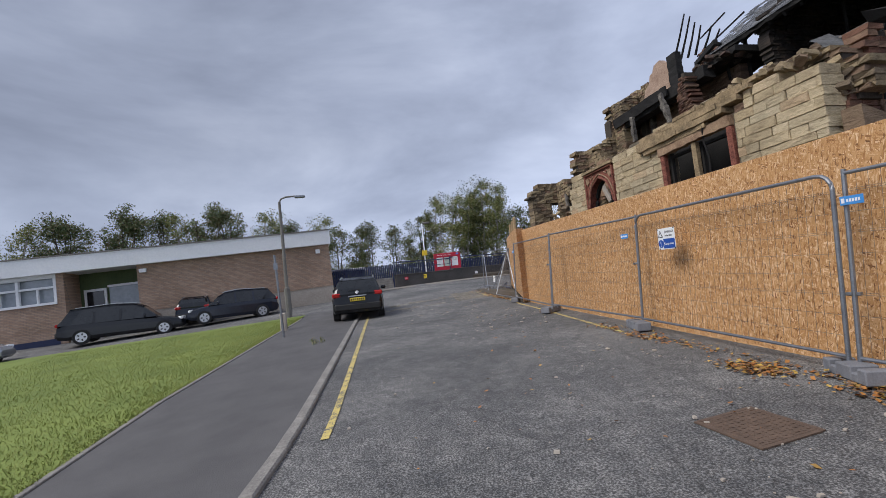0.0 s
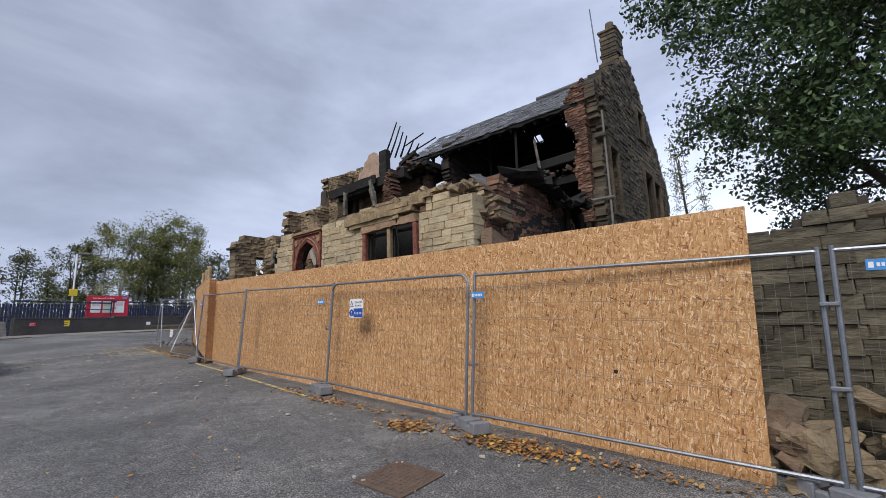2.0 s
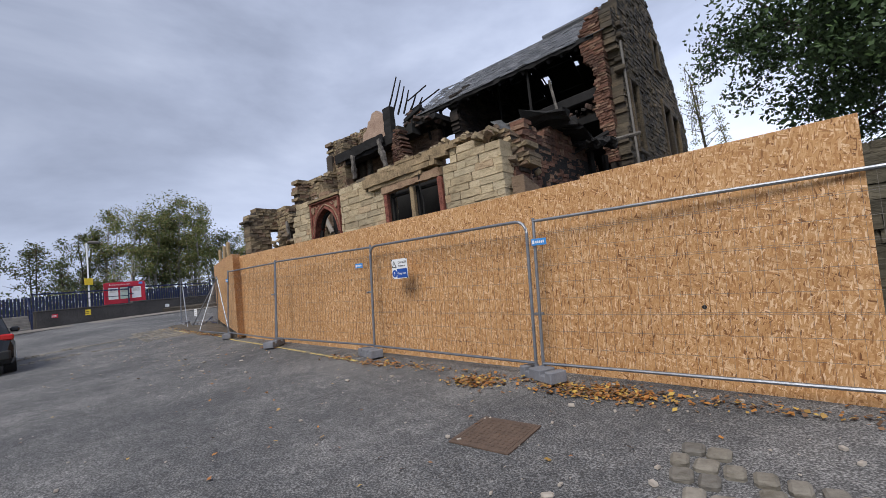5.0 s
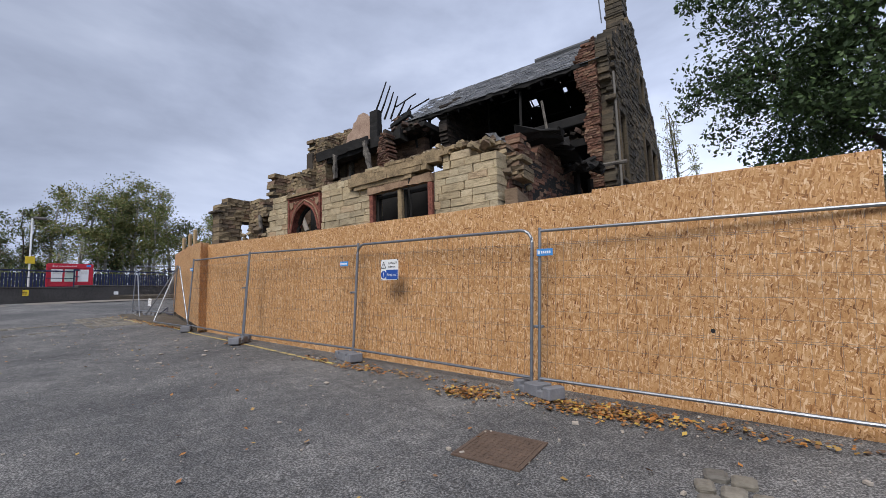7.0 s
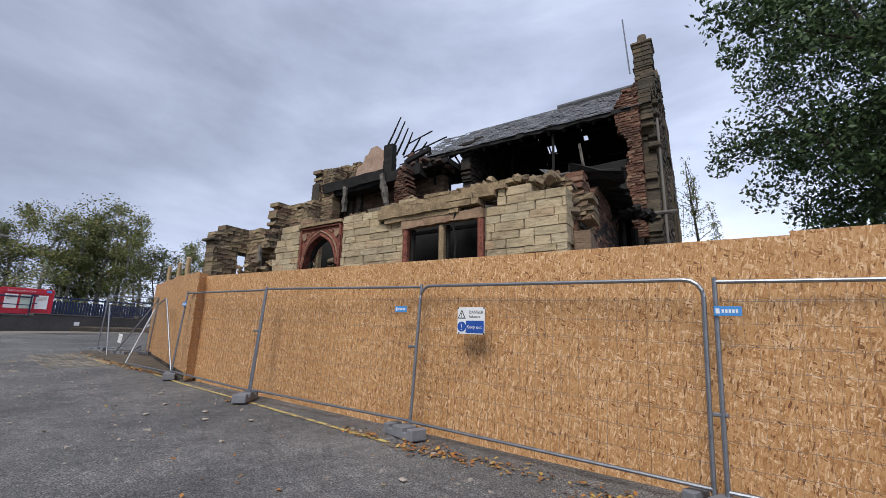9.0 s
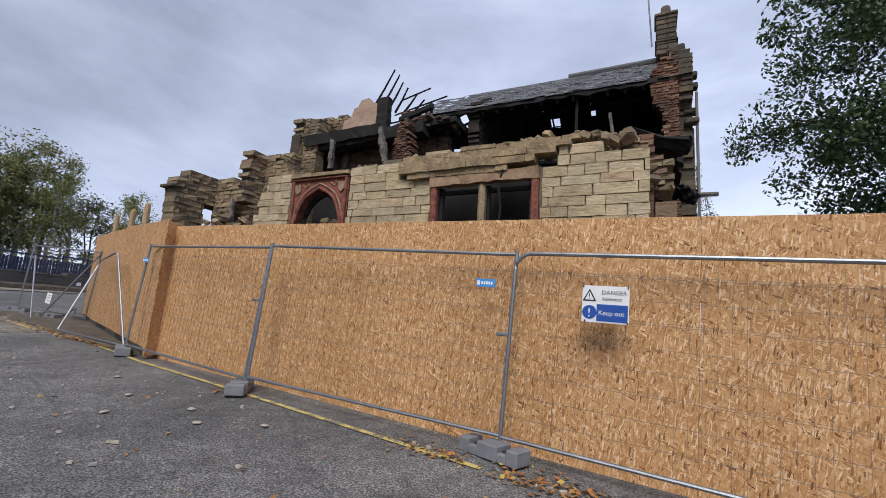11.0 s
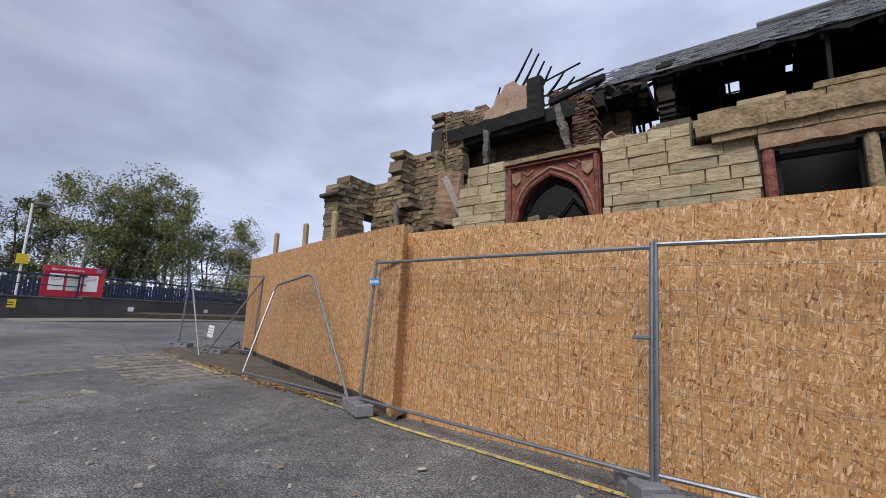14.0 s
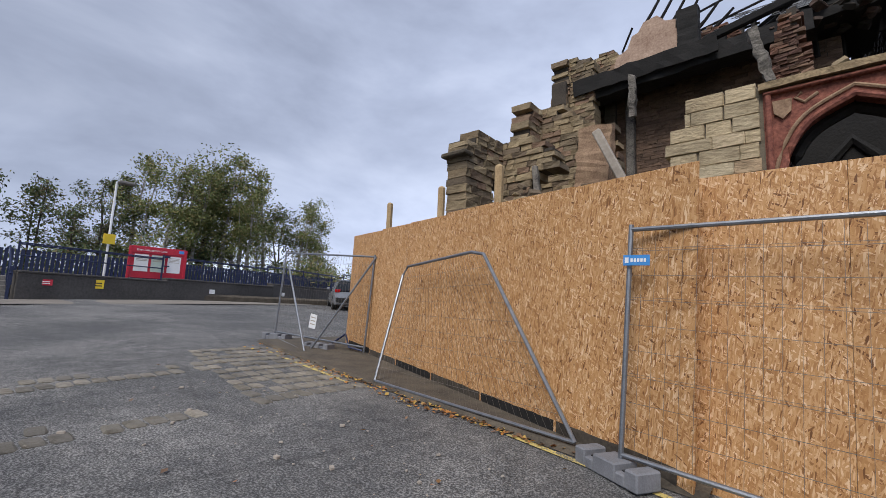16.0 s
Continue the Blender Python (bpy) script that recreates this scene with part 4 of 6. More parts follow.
part("fallen_post", boxed((-8.7, 5.3, 4.35), (0.17, 0.12, 1.7), Euler((0.1, -0.42, 0)).to_matrix(), 0.02), CONCRETE, house, "leaning white-painted timber")
part("window_bar", boxed((-9.9, 4.35, 3.85), (0.12, 0.12, 0.9), Euler((0, -0.1, 0)).to_matrix(), 0.02), SCORCH, house)

# brown brick wall behind the opening and blackened beam above it
masonry(house, "brick", (-10.7, 9.0, 0.3), (1, 0, 0), 5.6, 3.4, skyline((0, 7.5), (5.6, 7.6)), BROWNBRICK, SOOTCORE, 0.10, 0.26, 0.35, limit=0, seed=31, ragged=0.02, proud=0.006, rough=0.02)
part("bressummer", rugged((-8.2, 8.0, 7.44), (5.3, 0.5, 0.42), Euler((0, -0.035, 0)).to_matrix(), 0.035), CHAR, house, "charred bressummer beam")
part("burnt_floor", rugged((-7.6, 9.2, 7.72), (6.2, 2.3, 0.2), Euler((0.02, -0.03, 0)).to_matrix(), 0.04), CHAR, house, "charred upper floor")
part("burnt_sheet", rugged((-8.9, 7.6, 7.55), (3.4, 0.08, 0.40), Euler((0.1, -0.02, 0)).to_matrix(), 0.04), CHAR, house)
part("hanging_timber", rugged((-8.95, 7.3, 6.7), (0.16, 0.13, 1.05), Euler((0, 0.03, 0)).to_matrix(), 0.05), SCORCH, house, "scorched hanging timber")
part("hanging_timber", rugged((-6.35, 6.7, 6.45), (0.17, 0.13, 1.35), Euler((0.05, -0.22, 0)).to_matrix(), 0.05), SCORCH, house, "scorched hanging timber")
part("brick_jamb", boxed((-10.0, 8.75, 6.0), (0.3, 0.25, 3.2), None, 0.03), DARKSTONE, house)
part("brick_jamb", boxed((-9.45, 8.72, 5.9), (0.22, 0.22, 3.0), None, 0.03), SCORCH, house)
# plastered gable fragment and the posts beside it
part("plaster_gable", prism([(-10.3, 7.9), (-8.15, 7.9), (-8.15, 9.0), (-8.3, 9.1), (-8.28, 9.35), (-8.55, 9.42), (-8.75, 9.66), (-9.1, 9.6), (-9.25, 9.35), (-9.42, 9.3), (-9.55, 8.95), (-9.85, 8.8), (-9.95, 8.45), (-10.2, 8.35)], 0.3, "y"), PLASTER, house, "broken gable of pink old plaster").location = (0, 8.85, 0)
masonry(house, "rubble_stone", (-10.8, 9.4, 7.6), (1, 0, 0), 1.3, 7.7, skyline((0, 9.2), (0.6, 9.3), (1.3, 8.7)), MIDSTONE, SOOTCORE, 0.11, 0.26, 0.4, limit=0, seed=33, ragged=0.07, proud=0.016, rough=0.05)
part("charred_post", rugged((-8.0, 8.9, 8.75), (0.5, 0.28, 1.5), None, 0.03), CHAR, house, "charred roof post")
part("charred_post", boxed((-7.5, 10.1, 8.7), (0.3, 0.3, 1.3), Euler((0, 0.1, 0)).to_matrix(), 0.03), CHAR, house)
masonry(house, "brick", (-8.0, 10.3, 7.7), (1, 0, 0), 2.0, 7.8, skyline((0, 9.5), (0.5, 9.6), (1.3, 9.0), (2.0, 8.5)), REDBRICK, SOOTCORE, 0.085, 0.22, 0.35, limit=0, seed=34, ragged=0.09, proud=0.03, rough=0.06)
for k, (dx, dz) in enumerate([(0, 0), (0.27, 0.3), (0.48, 0.7), (0.75, 1.0), (1.25, 1.35), (1.6, 1.7)]):
    b, t = Vector((-9.95 + 0.42 * k, 10.7, 10.2 - 0.1 * k)), Vector((-8.75 + dx, 10.5, 11.85 - dz))
    part("burnt_rafter", tubed([b, (b + t) / 2 + Vector((0.03, 0, 0)), t], 0.06, 6, 0.035), CHAR, house, "charred rafter")
for k, (a, b) in enumerate([((-8.9, 11.0, 9.95), (-6.2, 10.7, 10.25)), ((-9.1, 11.0, 9.6), (-6.6, 10.6, 9.5)), ((-8.4, 10.8, 10.5), (-7.0, 10.7, 10.75)), ((-10.4, 9.8, 9.0), (-9.9, 9.6, 9.35)), ((-10.0, 9.8, 9.5), (-9.6, 9.5, 10.0))]):
    part("burnt_batten", tubed([a, b], 0.035, 6), CHAR, house)

# brick pier in the middle with collapsed stone
masonry(house, "brick", (-6.25, 7.4, 4.0), (1, 0, 0), 0.65, 4.4, skyline((0, 6.9), (0.25, 7.4), (0.4, 7.7), (0.5, 7.0), (0.65, 6.2)), REDBRICK, SOOTCORE, 0.085, 0.22, 0.5, limit=0, seed=41, ragged=0.08, proud=0.016, rough=0.05)
masonry(house, "brick", (-4.15, 8.8, 4.0), (0, 1, 0), 6.5, 6.0, skyline((0, 8.5), (0.3, 8.7), (4, 10.9), (6.5, 9.6)), BURNTBRICK, SOOTCORE, 0.10, 0.26, 0.4, left=lambda z: max(0, (7.6 - z) * 0.3), limit=0, seed=42, ragged=0.12, proud=0.03)

# right gable, x=2.25, from the broken front corner back to the far eave
G0 = 8.7
gable_top = skyline((0, 8.9), (0.5, 9.35), (1.0, 9.35), (1.05, 9.75), (4.3, 11.95), (4.9, 11.9), (9.2, 7.3), (9.4, 5.0))


def gable_left(z):
    return float(np.interp(z, [4.0, 5.0, 5.4, 6.2, 6.9, 7.5, 7.9, 8.4, 9.0], [0.1, 0.05, 0.3, 0.25, 0.35, 0.5, 0.15, 0.0, 0.0]))


def gable_hole(a, z):
    return in_rect(5.0, 5.75, 8.55, 9.85)(a, z) or in_rect(0.95, 1.75, 4.6, 6.95)(a, z) or in_rect(5.2, 6.3, 4.4, 7.15)(a, z) or in_rect(6.55, 7.6, 4.4, 7.0)(a, z)


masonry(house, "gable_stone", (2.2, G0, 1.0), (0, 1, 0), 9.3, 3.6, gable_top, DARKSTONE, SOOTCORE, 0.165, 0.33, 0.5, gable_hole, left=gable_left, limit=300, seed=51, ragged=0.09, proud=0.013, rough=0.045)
for y0, y1, z0, z1 in ((13.7, 14.45, 8.55, 9.85), (9.65, 10.45, 4.6, 6.95), (13.9, 15.0, 4.4, 7.15), (15.25, 16.3, 4.4, 7.0)):
    for y in (y0 - 0.05, y1 + 0.05):
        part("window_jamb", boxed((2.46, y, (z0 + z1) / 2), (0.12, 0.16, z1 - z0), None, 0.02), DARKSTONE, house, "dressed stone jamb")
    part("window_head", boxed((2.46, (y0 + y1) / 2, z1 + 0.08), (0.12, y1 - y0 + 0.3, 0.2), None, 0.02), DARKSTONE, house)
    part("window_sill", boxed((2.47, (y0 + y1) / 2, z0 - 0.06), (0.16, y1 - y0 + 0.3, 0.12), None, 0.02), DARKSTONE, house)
# broken brick lining of the gable's front corner
masonry(house, "brick", (1.35, 8.85, 3.8), (1, 0, 0), 0.75, 4.2, skyline((0, 8.7), (0.75, 9.2)), REDBRICK, SOOTCORE, 0.08, 0.22, 0.4, left=lambda z: float(np.interp(z, [5.2, 6.0, 7.2, 7.6, 8.2, 9], [0.35, 0.2, 0.4, 0.1, 0.0, 0.15])), limit=0, seed=52, ragged=0.06, proud=0.016, rough=0.05)
part("downpipe", tubed([(2.55, 8.95, 7.95), (2.55, 9.0, 6.0), (2.55, 9.0, 3.6)], 0.038, 8), LAMPGREY, house, "cast-iron downpipe")
# chimney
chim = part("chimney", boxed((1.95, 12.95, 12.3), (0.62, 0.85, 1.7), None, 0.04), SOOTCORE, house, "square stone chimney stack")
for k in range(8):
    for s in (-1, 1):
        q = 0.02 if k % 2 else -0.02
        part("stack_stone", boxed((1.95 + s * 0.17 + q, 12.95, 11.6 + 0.205 * k), (0.34 + (0.02 if s * q < 0 else -0.02), 0.92, 0.19), None, 0.025), DARKSTONE, chim)
part("chimney_cap", boxed((1.95, 12.95, 13.15), (0.8, 1.04, 0.12), None, 0.03), DARKSTONE, chim)
part("chimney_cap", boxed((1.95, 12.95, 12.05), (0.78, 1.0, 0.10), None, 0.03), DARKSTONE, chim)
part("chimney_pot", tubed([(1.95, 12.95, 13.2), (1.95, 12.95, 13.5), (1.95, 12.95, 13.56), (1.95, 12.95, 13.72)], 0.21, 12, 0.17), DARKSTONE, chim, smooth=True)
part("aerial_pole", tubed([(1.45, 12.5, 11.9), (1.32, 12.5, 14.5)], 0.03, 6), GALV, house)
# roof
roof = part("roof_boarding", prism([(8.75, 8.42), (13.0, 11.42), (13.0, 11.32), (8.75, 8.28)], 8.0, "x"), CHAR, house, "scorched roof boarding")
roof.location = (-5.95, 0, 0)
bm = bmesh.new()
for a, b in ((-4.5, -3.0), (-2.3, -0.95), (-0.75, 2.0)):
    for y0, y1 in ((13.0, 14.0), (14.05, 15.2), (15.25, 17.3)):
        z0, z1 = 11.4 - 0.68 * (y0 - 13), 11.4 - 0.68 * (y1 - 13)
        f = [bm.verts.new(q) for q in ((a, y0, z0), (b, y0, z0), (b, y1, z1), (a, y1, z1))]
        g = [bm.verts.new((v.co.x, v.co.y, v.co.z - 0.12)) for v in f]
        bm.faces.new(f)
        bm.faces.new(g[::-1])
        for i in range(4):
            bm.faces.new((f[i], f[(i + 1) % 4], g[(i + 1) % 4], g[i]))
for a, b, y0, y1 in ((-3.0, -2.3, 13, 14.42), (-3.0, -2.3, 14.8, 17.3), (-3.0, -2.72, 14.3, 14.9), (-0.95, -0.75, 13, 14.3), (-0.95, -0.75, 14.5, 17.3)):
    z0, z1 = 11.4 - 0.68 * (y0 - 13), 11.4 - 0.68 * (y1 - 13)
    f = [bm.verts.new(q) for q in ((a, y0, z0), (b, y0, z0), (b, y1, z1), (a, y1, z1))]
    bm.faces.new(f)
bmesh.ops.recalc_face_normals(bm, faces=bm.faces)
tagged(part("rear_roof", bm, CHAR, house, "charred rear roof slope with holes"), kind="stuff")
for k in range(3):
    part("burnt_batten", tubed([(-3.2, 13.8 + 0.45 * k, 10.75 - 0.3 * k), (-2.1, 13.8 + 0.45 * k, 10.78 - 0.3 * k)], 0.035, 5), CHAR, house)
part("burnt_batten", tubed([(-2.65, 13.5, 11.0), (-2.6, 15.1, 9.95)], 0.04, 5), CHAR, house)
rng = random.Random(8)
ms, used = [], []
slate_meshes = blocks_for(SLATE, 0.02)
tilt = math.atan2(3.0, 4.25)
for r in range(22):
    y = 8.62 + 0.205 * r
    x = -6.1 - 0.16 * (r % 2) - (r * 0.075 if r > 3 else 0)
    while x < 2.0:
        w = 0.30 * rng.uniform(0.9, 1.1)
        if rng.random() > (0.35 if x < -5.9 else 0.03):
            m = Matrix.Translation((x + w / 2, y + 0.1, 8.47 + (y + 0.1 - 8.75) * 0.706 + rng.uniform(0, 0.012))) @ Euler((tilt - 0.05 + rng.uniform(-0.02, 0.02), 0, rng.uniform(-0.03, 0.03))).to_matrix().to_4x4()
            ms.append(m @ Matrix.Diagonal((w - 0.01, 0.36, 0.018, 1)))
            used.append(slate_meshes[rng.randrange(6)])
        x += w
joined("slate_covering", ms, used, SLATE, house, "grey roofing slates")
part("ridge", tubed([(-1.7, 13.0, 11.52), (2.0, 13.0, 11.56)], 0.13, 8), SLATE, house, "slate ridge")
part("eave_board", rugged((-2.1, 8.68, 8.32), (7.9, 0.12, 0.16), Euler((0, -0.005, 0)).to_matrix(), 0.07), CHAR, house)
for k in range(16):
    x = -5.8 + 0.5 * k
    part("rafter", boxed((x, 10.8, 9.66), (0.08, 5.1, 0.14), Euler((tilt, 0, 0)).to_matrix()), CHAR, house)
# bare rear rafters over the burnt end
for k in range(7):
    x = -7.1 + 0.42 * k
    part("burnt_rafter", tubed([(x, 13.0, 11.1 - 0.12 * (6 - k)), (x + 0.06, 17.0, 8.3)], 0.055, 6), CHAR, house)
for y, z in ((14.2, 10.2), (15.6, 9.25)):
    part("burnt_batten", tubed([(-7.2, y, z - 0.1), (-4.4, y, z)], 0.035, 5), CHAR, house)
# loose burnt roof timbers at the open end
for a, b in (((-6.0, 8.8, 8.5), (-7.6, 10.4, 8.55)), ((-5.9, 8.9, 8.75), (-7.3, 11.5, 9.5)), ((-6.1, 9.3, 8.9), (-6.4, 9.3, 7.6)), ((-6.7, 10.0, 9.3), (-6.5, 9.6, 7.7)), ((-7.0, 10.6, 9.6), (-7.0, 10.2, 8.0)), ((-5.6, 8.8, 8.4), (-5.5, 8.8, 7.2)), ((-5.1, 9.2, 8.4), (-5.05, 9.2, 6.9)), ((-4.4, 9.2, 8.5), (-4.45, 9.2, 7.6)), ((-3.9, 12.0, 10.3), (-6.8, 12.2, 9.3))):
    part("burnt_timber", tubed([a, b], 0.07, 6, 0.05), CHAR, house)
part("fallen_rafter", boxed((-6.75, 9.2, 8.85), (2.4, 0.16, 0.22), Euler((0, 0.12, -0.5)).to_matrix(), 0.03), CHAR, house)
# dark interior: rear wall, floors and standing timbers
masonry(house, "brick", (-10.7, 16.9, 0.3), (1, 0, 0), 12.8, 5.0, skyline((0, 7.4), (3.5, 7.2), (5.9, 7.5), (6.3, 8.8), (12.8, 8.8)), BURNTBRICK, SOOTCORE, 0.16, 0.34, 0.4, in_rect(2.4, 5.6, 7.3, 8.6), limit=0, seed=61, ragged=0.1, proud=0.01)
part("upper_floor", boxed((-1.9, 13.0, 5.95), (8.0, 7.6, 0.25)), CHAR, house, "charred upper floor")
part("floor_beam", boxed((-1.0, 9.0, 6.55), (6.2, 0.28, 0.34), Euler((0, -0.03, 0)).to_matrix(), 0.03), CHAR, house)
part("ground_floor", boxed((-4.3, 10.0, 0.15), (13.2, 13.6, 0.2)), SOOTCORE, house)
# plain dark slab set in front of the rear wall
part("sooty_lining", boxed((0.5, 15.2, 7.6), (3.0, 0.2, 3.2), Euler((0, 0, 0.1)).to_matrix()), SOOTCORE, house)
for x, y, z0, z1, lean_x in ((0.55, 8.4, 5.4, 7.4, -0.25), (-0.75, 8.9, 5.8, 8.3, 0.05), (-2.9, 10.5, 6.0, 9.0, 0), (-5.0, 10.5, 6.0, 9.0, 0)):
    part("prop", tubed([(x, y, z0), (x + lean_x, y, z1)], 0.05, 6), SCORCH if y < 8.6 else CHAR, house)

# low collapsed range on the right: brick cross wall, rubble and broken lead
masonry(house, "brick", (1.2, 3.4, 0.3), (0, 1, 0), 5.3, 2.2, skyline((0, 3.6), (0.4, 3.9), (0.9, 4.7), (1.6, 4.55), (2.4, 4.9), (3.4, 4.8), (4.2, 4.6), (5.3, 4.3)), REDBRICK, SOOTCORE, 0.10, 0.25, 0.4, in_rect(4.15, 4.8, 2.0, 4.2), limit=300, seed=71, ragged=0.12, proud=0.02)
masonry(house, "rubble_stone", (-0.2, 3.75, 3.4), (1, 0.05, 0), 1.9, 3.5, skyline((0, 4.45), (0.6, 4.7), (1.2, 4.5), (1.9, 3.9)), MIDSTONE, SOOTCORE, 0.11, 0.28, 0.6, limit=0, seed=72, ragged=0.10, proud=0.02, rough=0.06)
part("raking_stone", prism([(3.15, 2.2), (3.15, 3.2), (4.1, 2.9), (4.2, 2.2)], 0.3, "x"), MIDSTONE, house).location = (1.42, 0, 0)
bm = bmesh.new()
rows = []
for i in range(13):
    row = []
    for j in range(5):
        x, y = -0.1 + 0.14 * j, 4.2 + 0.36 * i
        z = 5.0 + 0.75 * math.sin(min(1, i / 6) * 1.5) - 0.10 * i + 0.12 * noise.noise((x * 3, y * 2, 1)) - 0.12 * j
        row.append(bm.verts.new((x + 0.5 + 0.12 * math.sin(i * 1.7), y, z)))
    rows.append(row)
for p, q in zip(rows, rows[1:]):
    for j in range(4):
        bm.faces.new((p[j], p[j + 1], q[j + 1], q[j]))
bmesh.ops.solidify(bm, geom=bm.faces[:], thickness=0.03)
part("bent_lead", bm, LEAD, house, "crumpled grey lead flashing")
for a, b, r in (((-0.6, 3.6, 4.5), (1.0, 5.6, 5.35), 0.05), ((0.4, 7.6, 4.6), (2.9, 8.3, 4.75), 0.06), ((1.3, 6.8, 4.3), (1.9, 8.5, 5.1), 0.08), ((1.5, 7.9, 2.4), (1.5, 7.9, 4.5), 0.10), ((1.75, 8.4, 2.4), (1.75, 8.4, 4.4), 0.10), ((-0.9, 4.5, 4.9), (1.1, 7.4, 5.6), 0.07), ((-1.5, 6.0, 5.2), (0.6, 7.0, 5.4), 0.07)):
    part("fallen_timber", tubed([a, b], r, 6), SCORCH if r < 0.07 else CHAR, house)
rubble("rubble_heap", "heap of broken stone on the ruined front wall", [(-2.6, 3.35, 4.28, 1.8, 0.25, 0.14, 70, 0.12), (-0.2, 3.4, 4.25, 1.3, 0.35, 0.32, 150, 0.15), (0.9, 3.9, 3.4, 0.5, 0.6, 1.1, 110, 0.2), (-5.6, 7.0, 4.2, 0.9, 0.6, 2.0, 90, 0.22), (-6.0, 4.6, 2.6, 0.9, 0.6, 1.0, 50, 0.25), (1.9, 6.5, 2.0, 0.7, 1.8, 1.2, 60, 0.25), (-10.0, 5.0, 3.0, 0.6, 1.2, 1.2, 60, 0.22)], MIDSTONE, 5)
rubble("charred_debris", "blackened debris heaped inside the ruin", [(-4.3, 6.6, 4.0, 1.2, 1.2, 1.3, 110, 0.24), (-1.0, 7.0, 4.0, 2.0, 1.6, 1.1, 220, 0.24), (-5.6, 8.3, 7.6, 1.0, 0.5, 0.4, 60, 0.18), (-1.5, 9.2, 6.1, 3.0, 0.6, 0.3, 90, 0.18)], BURNTSTONE, 6)
part("fallen_roof_sheet", rugged((1.4, 6.0, 4.9), (1.1, 2.3, 0.10), Euler((-0.12, 0.16, 0.1)).to_matrix(), 0.22), CHAR, house, "charred fallen roof section")
part("fallen_roof_sheet", rugged((1.8, 7.4, 4.6), (1.0, 1.3, 0.10), Euler((0.1, 0.3, -0.2)).to_matrix(), 0.2), CHAR, house)
for k, (y, z) in enumerate(((9.2, 8.6), (9.1, 8.2), (9.25, 7.5), (9.0, 7.1))):
    part("toothing_stone", boxed((2.42, y, z), (0.36, 0.3, 0.16), None, 0.03), DARKSTONE, house)
# added solid block; its near-black stands for the unlit inside of the openings
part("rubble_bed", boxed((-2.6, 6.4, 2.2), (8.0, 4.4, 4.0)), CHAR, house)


# ---- trees ----
def leaf_cloud(bm, centre, radius, count, size, rng):
    for _ in range(count):
        v = Vector((rng.gauss(0, 1), rng.gauss(0, 1), rng.gauss(0, 0.8)))
        v = v.normalized() * radius * rng.random() ** 0.45
        c = Vector(centre) + v
        a = Vector((rng.gauss(0, 1), rng.gauss(0, 1), rng.gauss(0, 1))).normalized()
        b = a.cross(Vector((rng.gauss(0, 1), rng.gauss(0, 1), rng.gauss(0, 1)))).normalized()
        s = size * rng.uniform(0.6, 1.3)
        q = [bm.verts.new(c + a * s), bm.verts.new(c + b * s * 0.5 + a * s * 0.1), bm.verts.new(c - a * s), bm.verts.new(c - b * s * 0.5 + a * s * 0.1)]
        bm.faces.new(q)


def tree(name, label, at, height, spread, bare, trunks, leaf, bark, seed, clumps=40, per=60, leaf_size=0.09, clump=0.7, base=0.3, thick=0.16, group="", clump_at=None):
    """A tapered trunk or several, limbs, and a crown of many leaves in uneven clumps."""
    rng = random.Random(seed)
    t = thing(name, label, "tree", group, at=Matrix.Translation(at))
    wood, ends = bmesh.new(), []
    for k in range(trunks):
        lx, ly = rng.uniform(-0.12, 0.12) * height, rng.uniform(-0.1, 0.1) * height
        if trunks == 1:
            lx *= 0.4
        hh = height * rng.uniform(0.82, 1.0)
        x0, y0 = (rng.uniform(-0.4, 0.4), rng.uniform(-0.4, 0.4)) if trunks > 1 else (0, 0)
        pts = [Vector((x0 + lx * f * f + rng.uniform(-0.1, 0.1) * (f > 0), y0 + ly * f * f, hh * f - (0.3 if f == 0 else 0))) for f in (0, 0.2, 0.4, 0.6, 0.8, 0.97)]
        tube(wood, pts, thick * (1 if trunks == 1 else 0.7), 7, 0.015)
        for _ in range(int(13 / max(1, trunks ** 0.5))):
            f = rng.uniform(base, 0.95)
            i = min(4, int(f * 5))
            p = pts[i].lerp(pts[i + 1], f * 5 - i)
            ang = rng.uniform(0, math.tau)
            reach = spread * (1.15 - f) * rng.uniform(0.5, 1.1)
            q = p + Vector((math.cos(ang) * reach, math.sin(ang) * reach, reach * rng.uniform(0.3, 0.9)))
            mid = p.lerp(q, 0.5) + Vector((0, 0, 0.1 * reach))
            tube(wood, [p, mid, q], thick * 0.32 * (1.2 - f), 5, 0.01)
            ends += [q, mid.lerp(q, 0.5), mid]
        ends.append(pts[-1])
    part("trunk", wood, bark, t)
    crown = bmesh.new()
    spots = clump_at or [rng.choice(ends) + Vector((rng.gauss(0, 0.25), rng.gauss(0, 0.25), rng.gauss(0, 0.2))) for _ in range(clumps)]
    for q in spots:
        leaf_cloud(crown, q, clump * rng.uniform(0.5, 1.2), int(per * (1 - bare) * rng.uniform(0.5, 1.3)), leaf_size, rng)
    part("crown", crown, leaf, t)
    return t


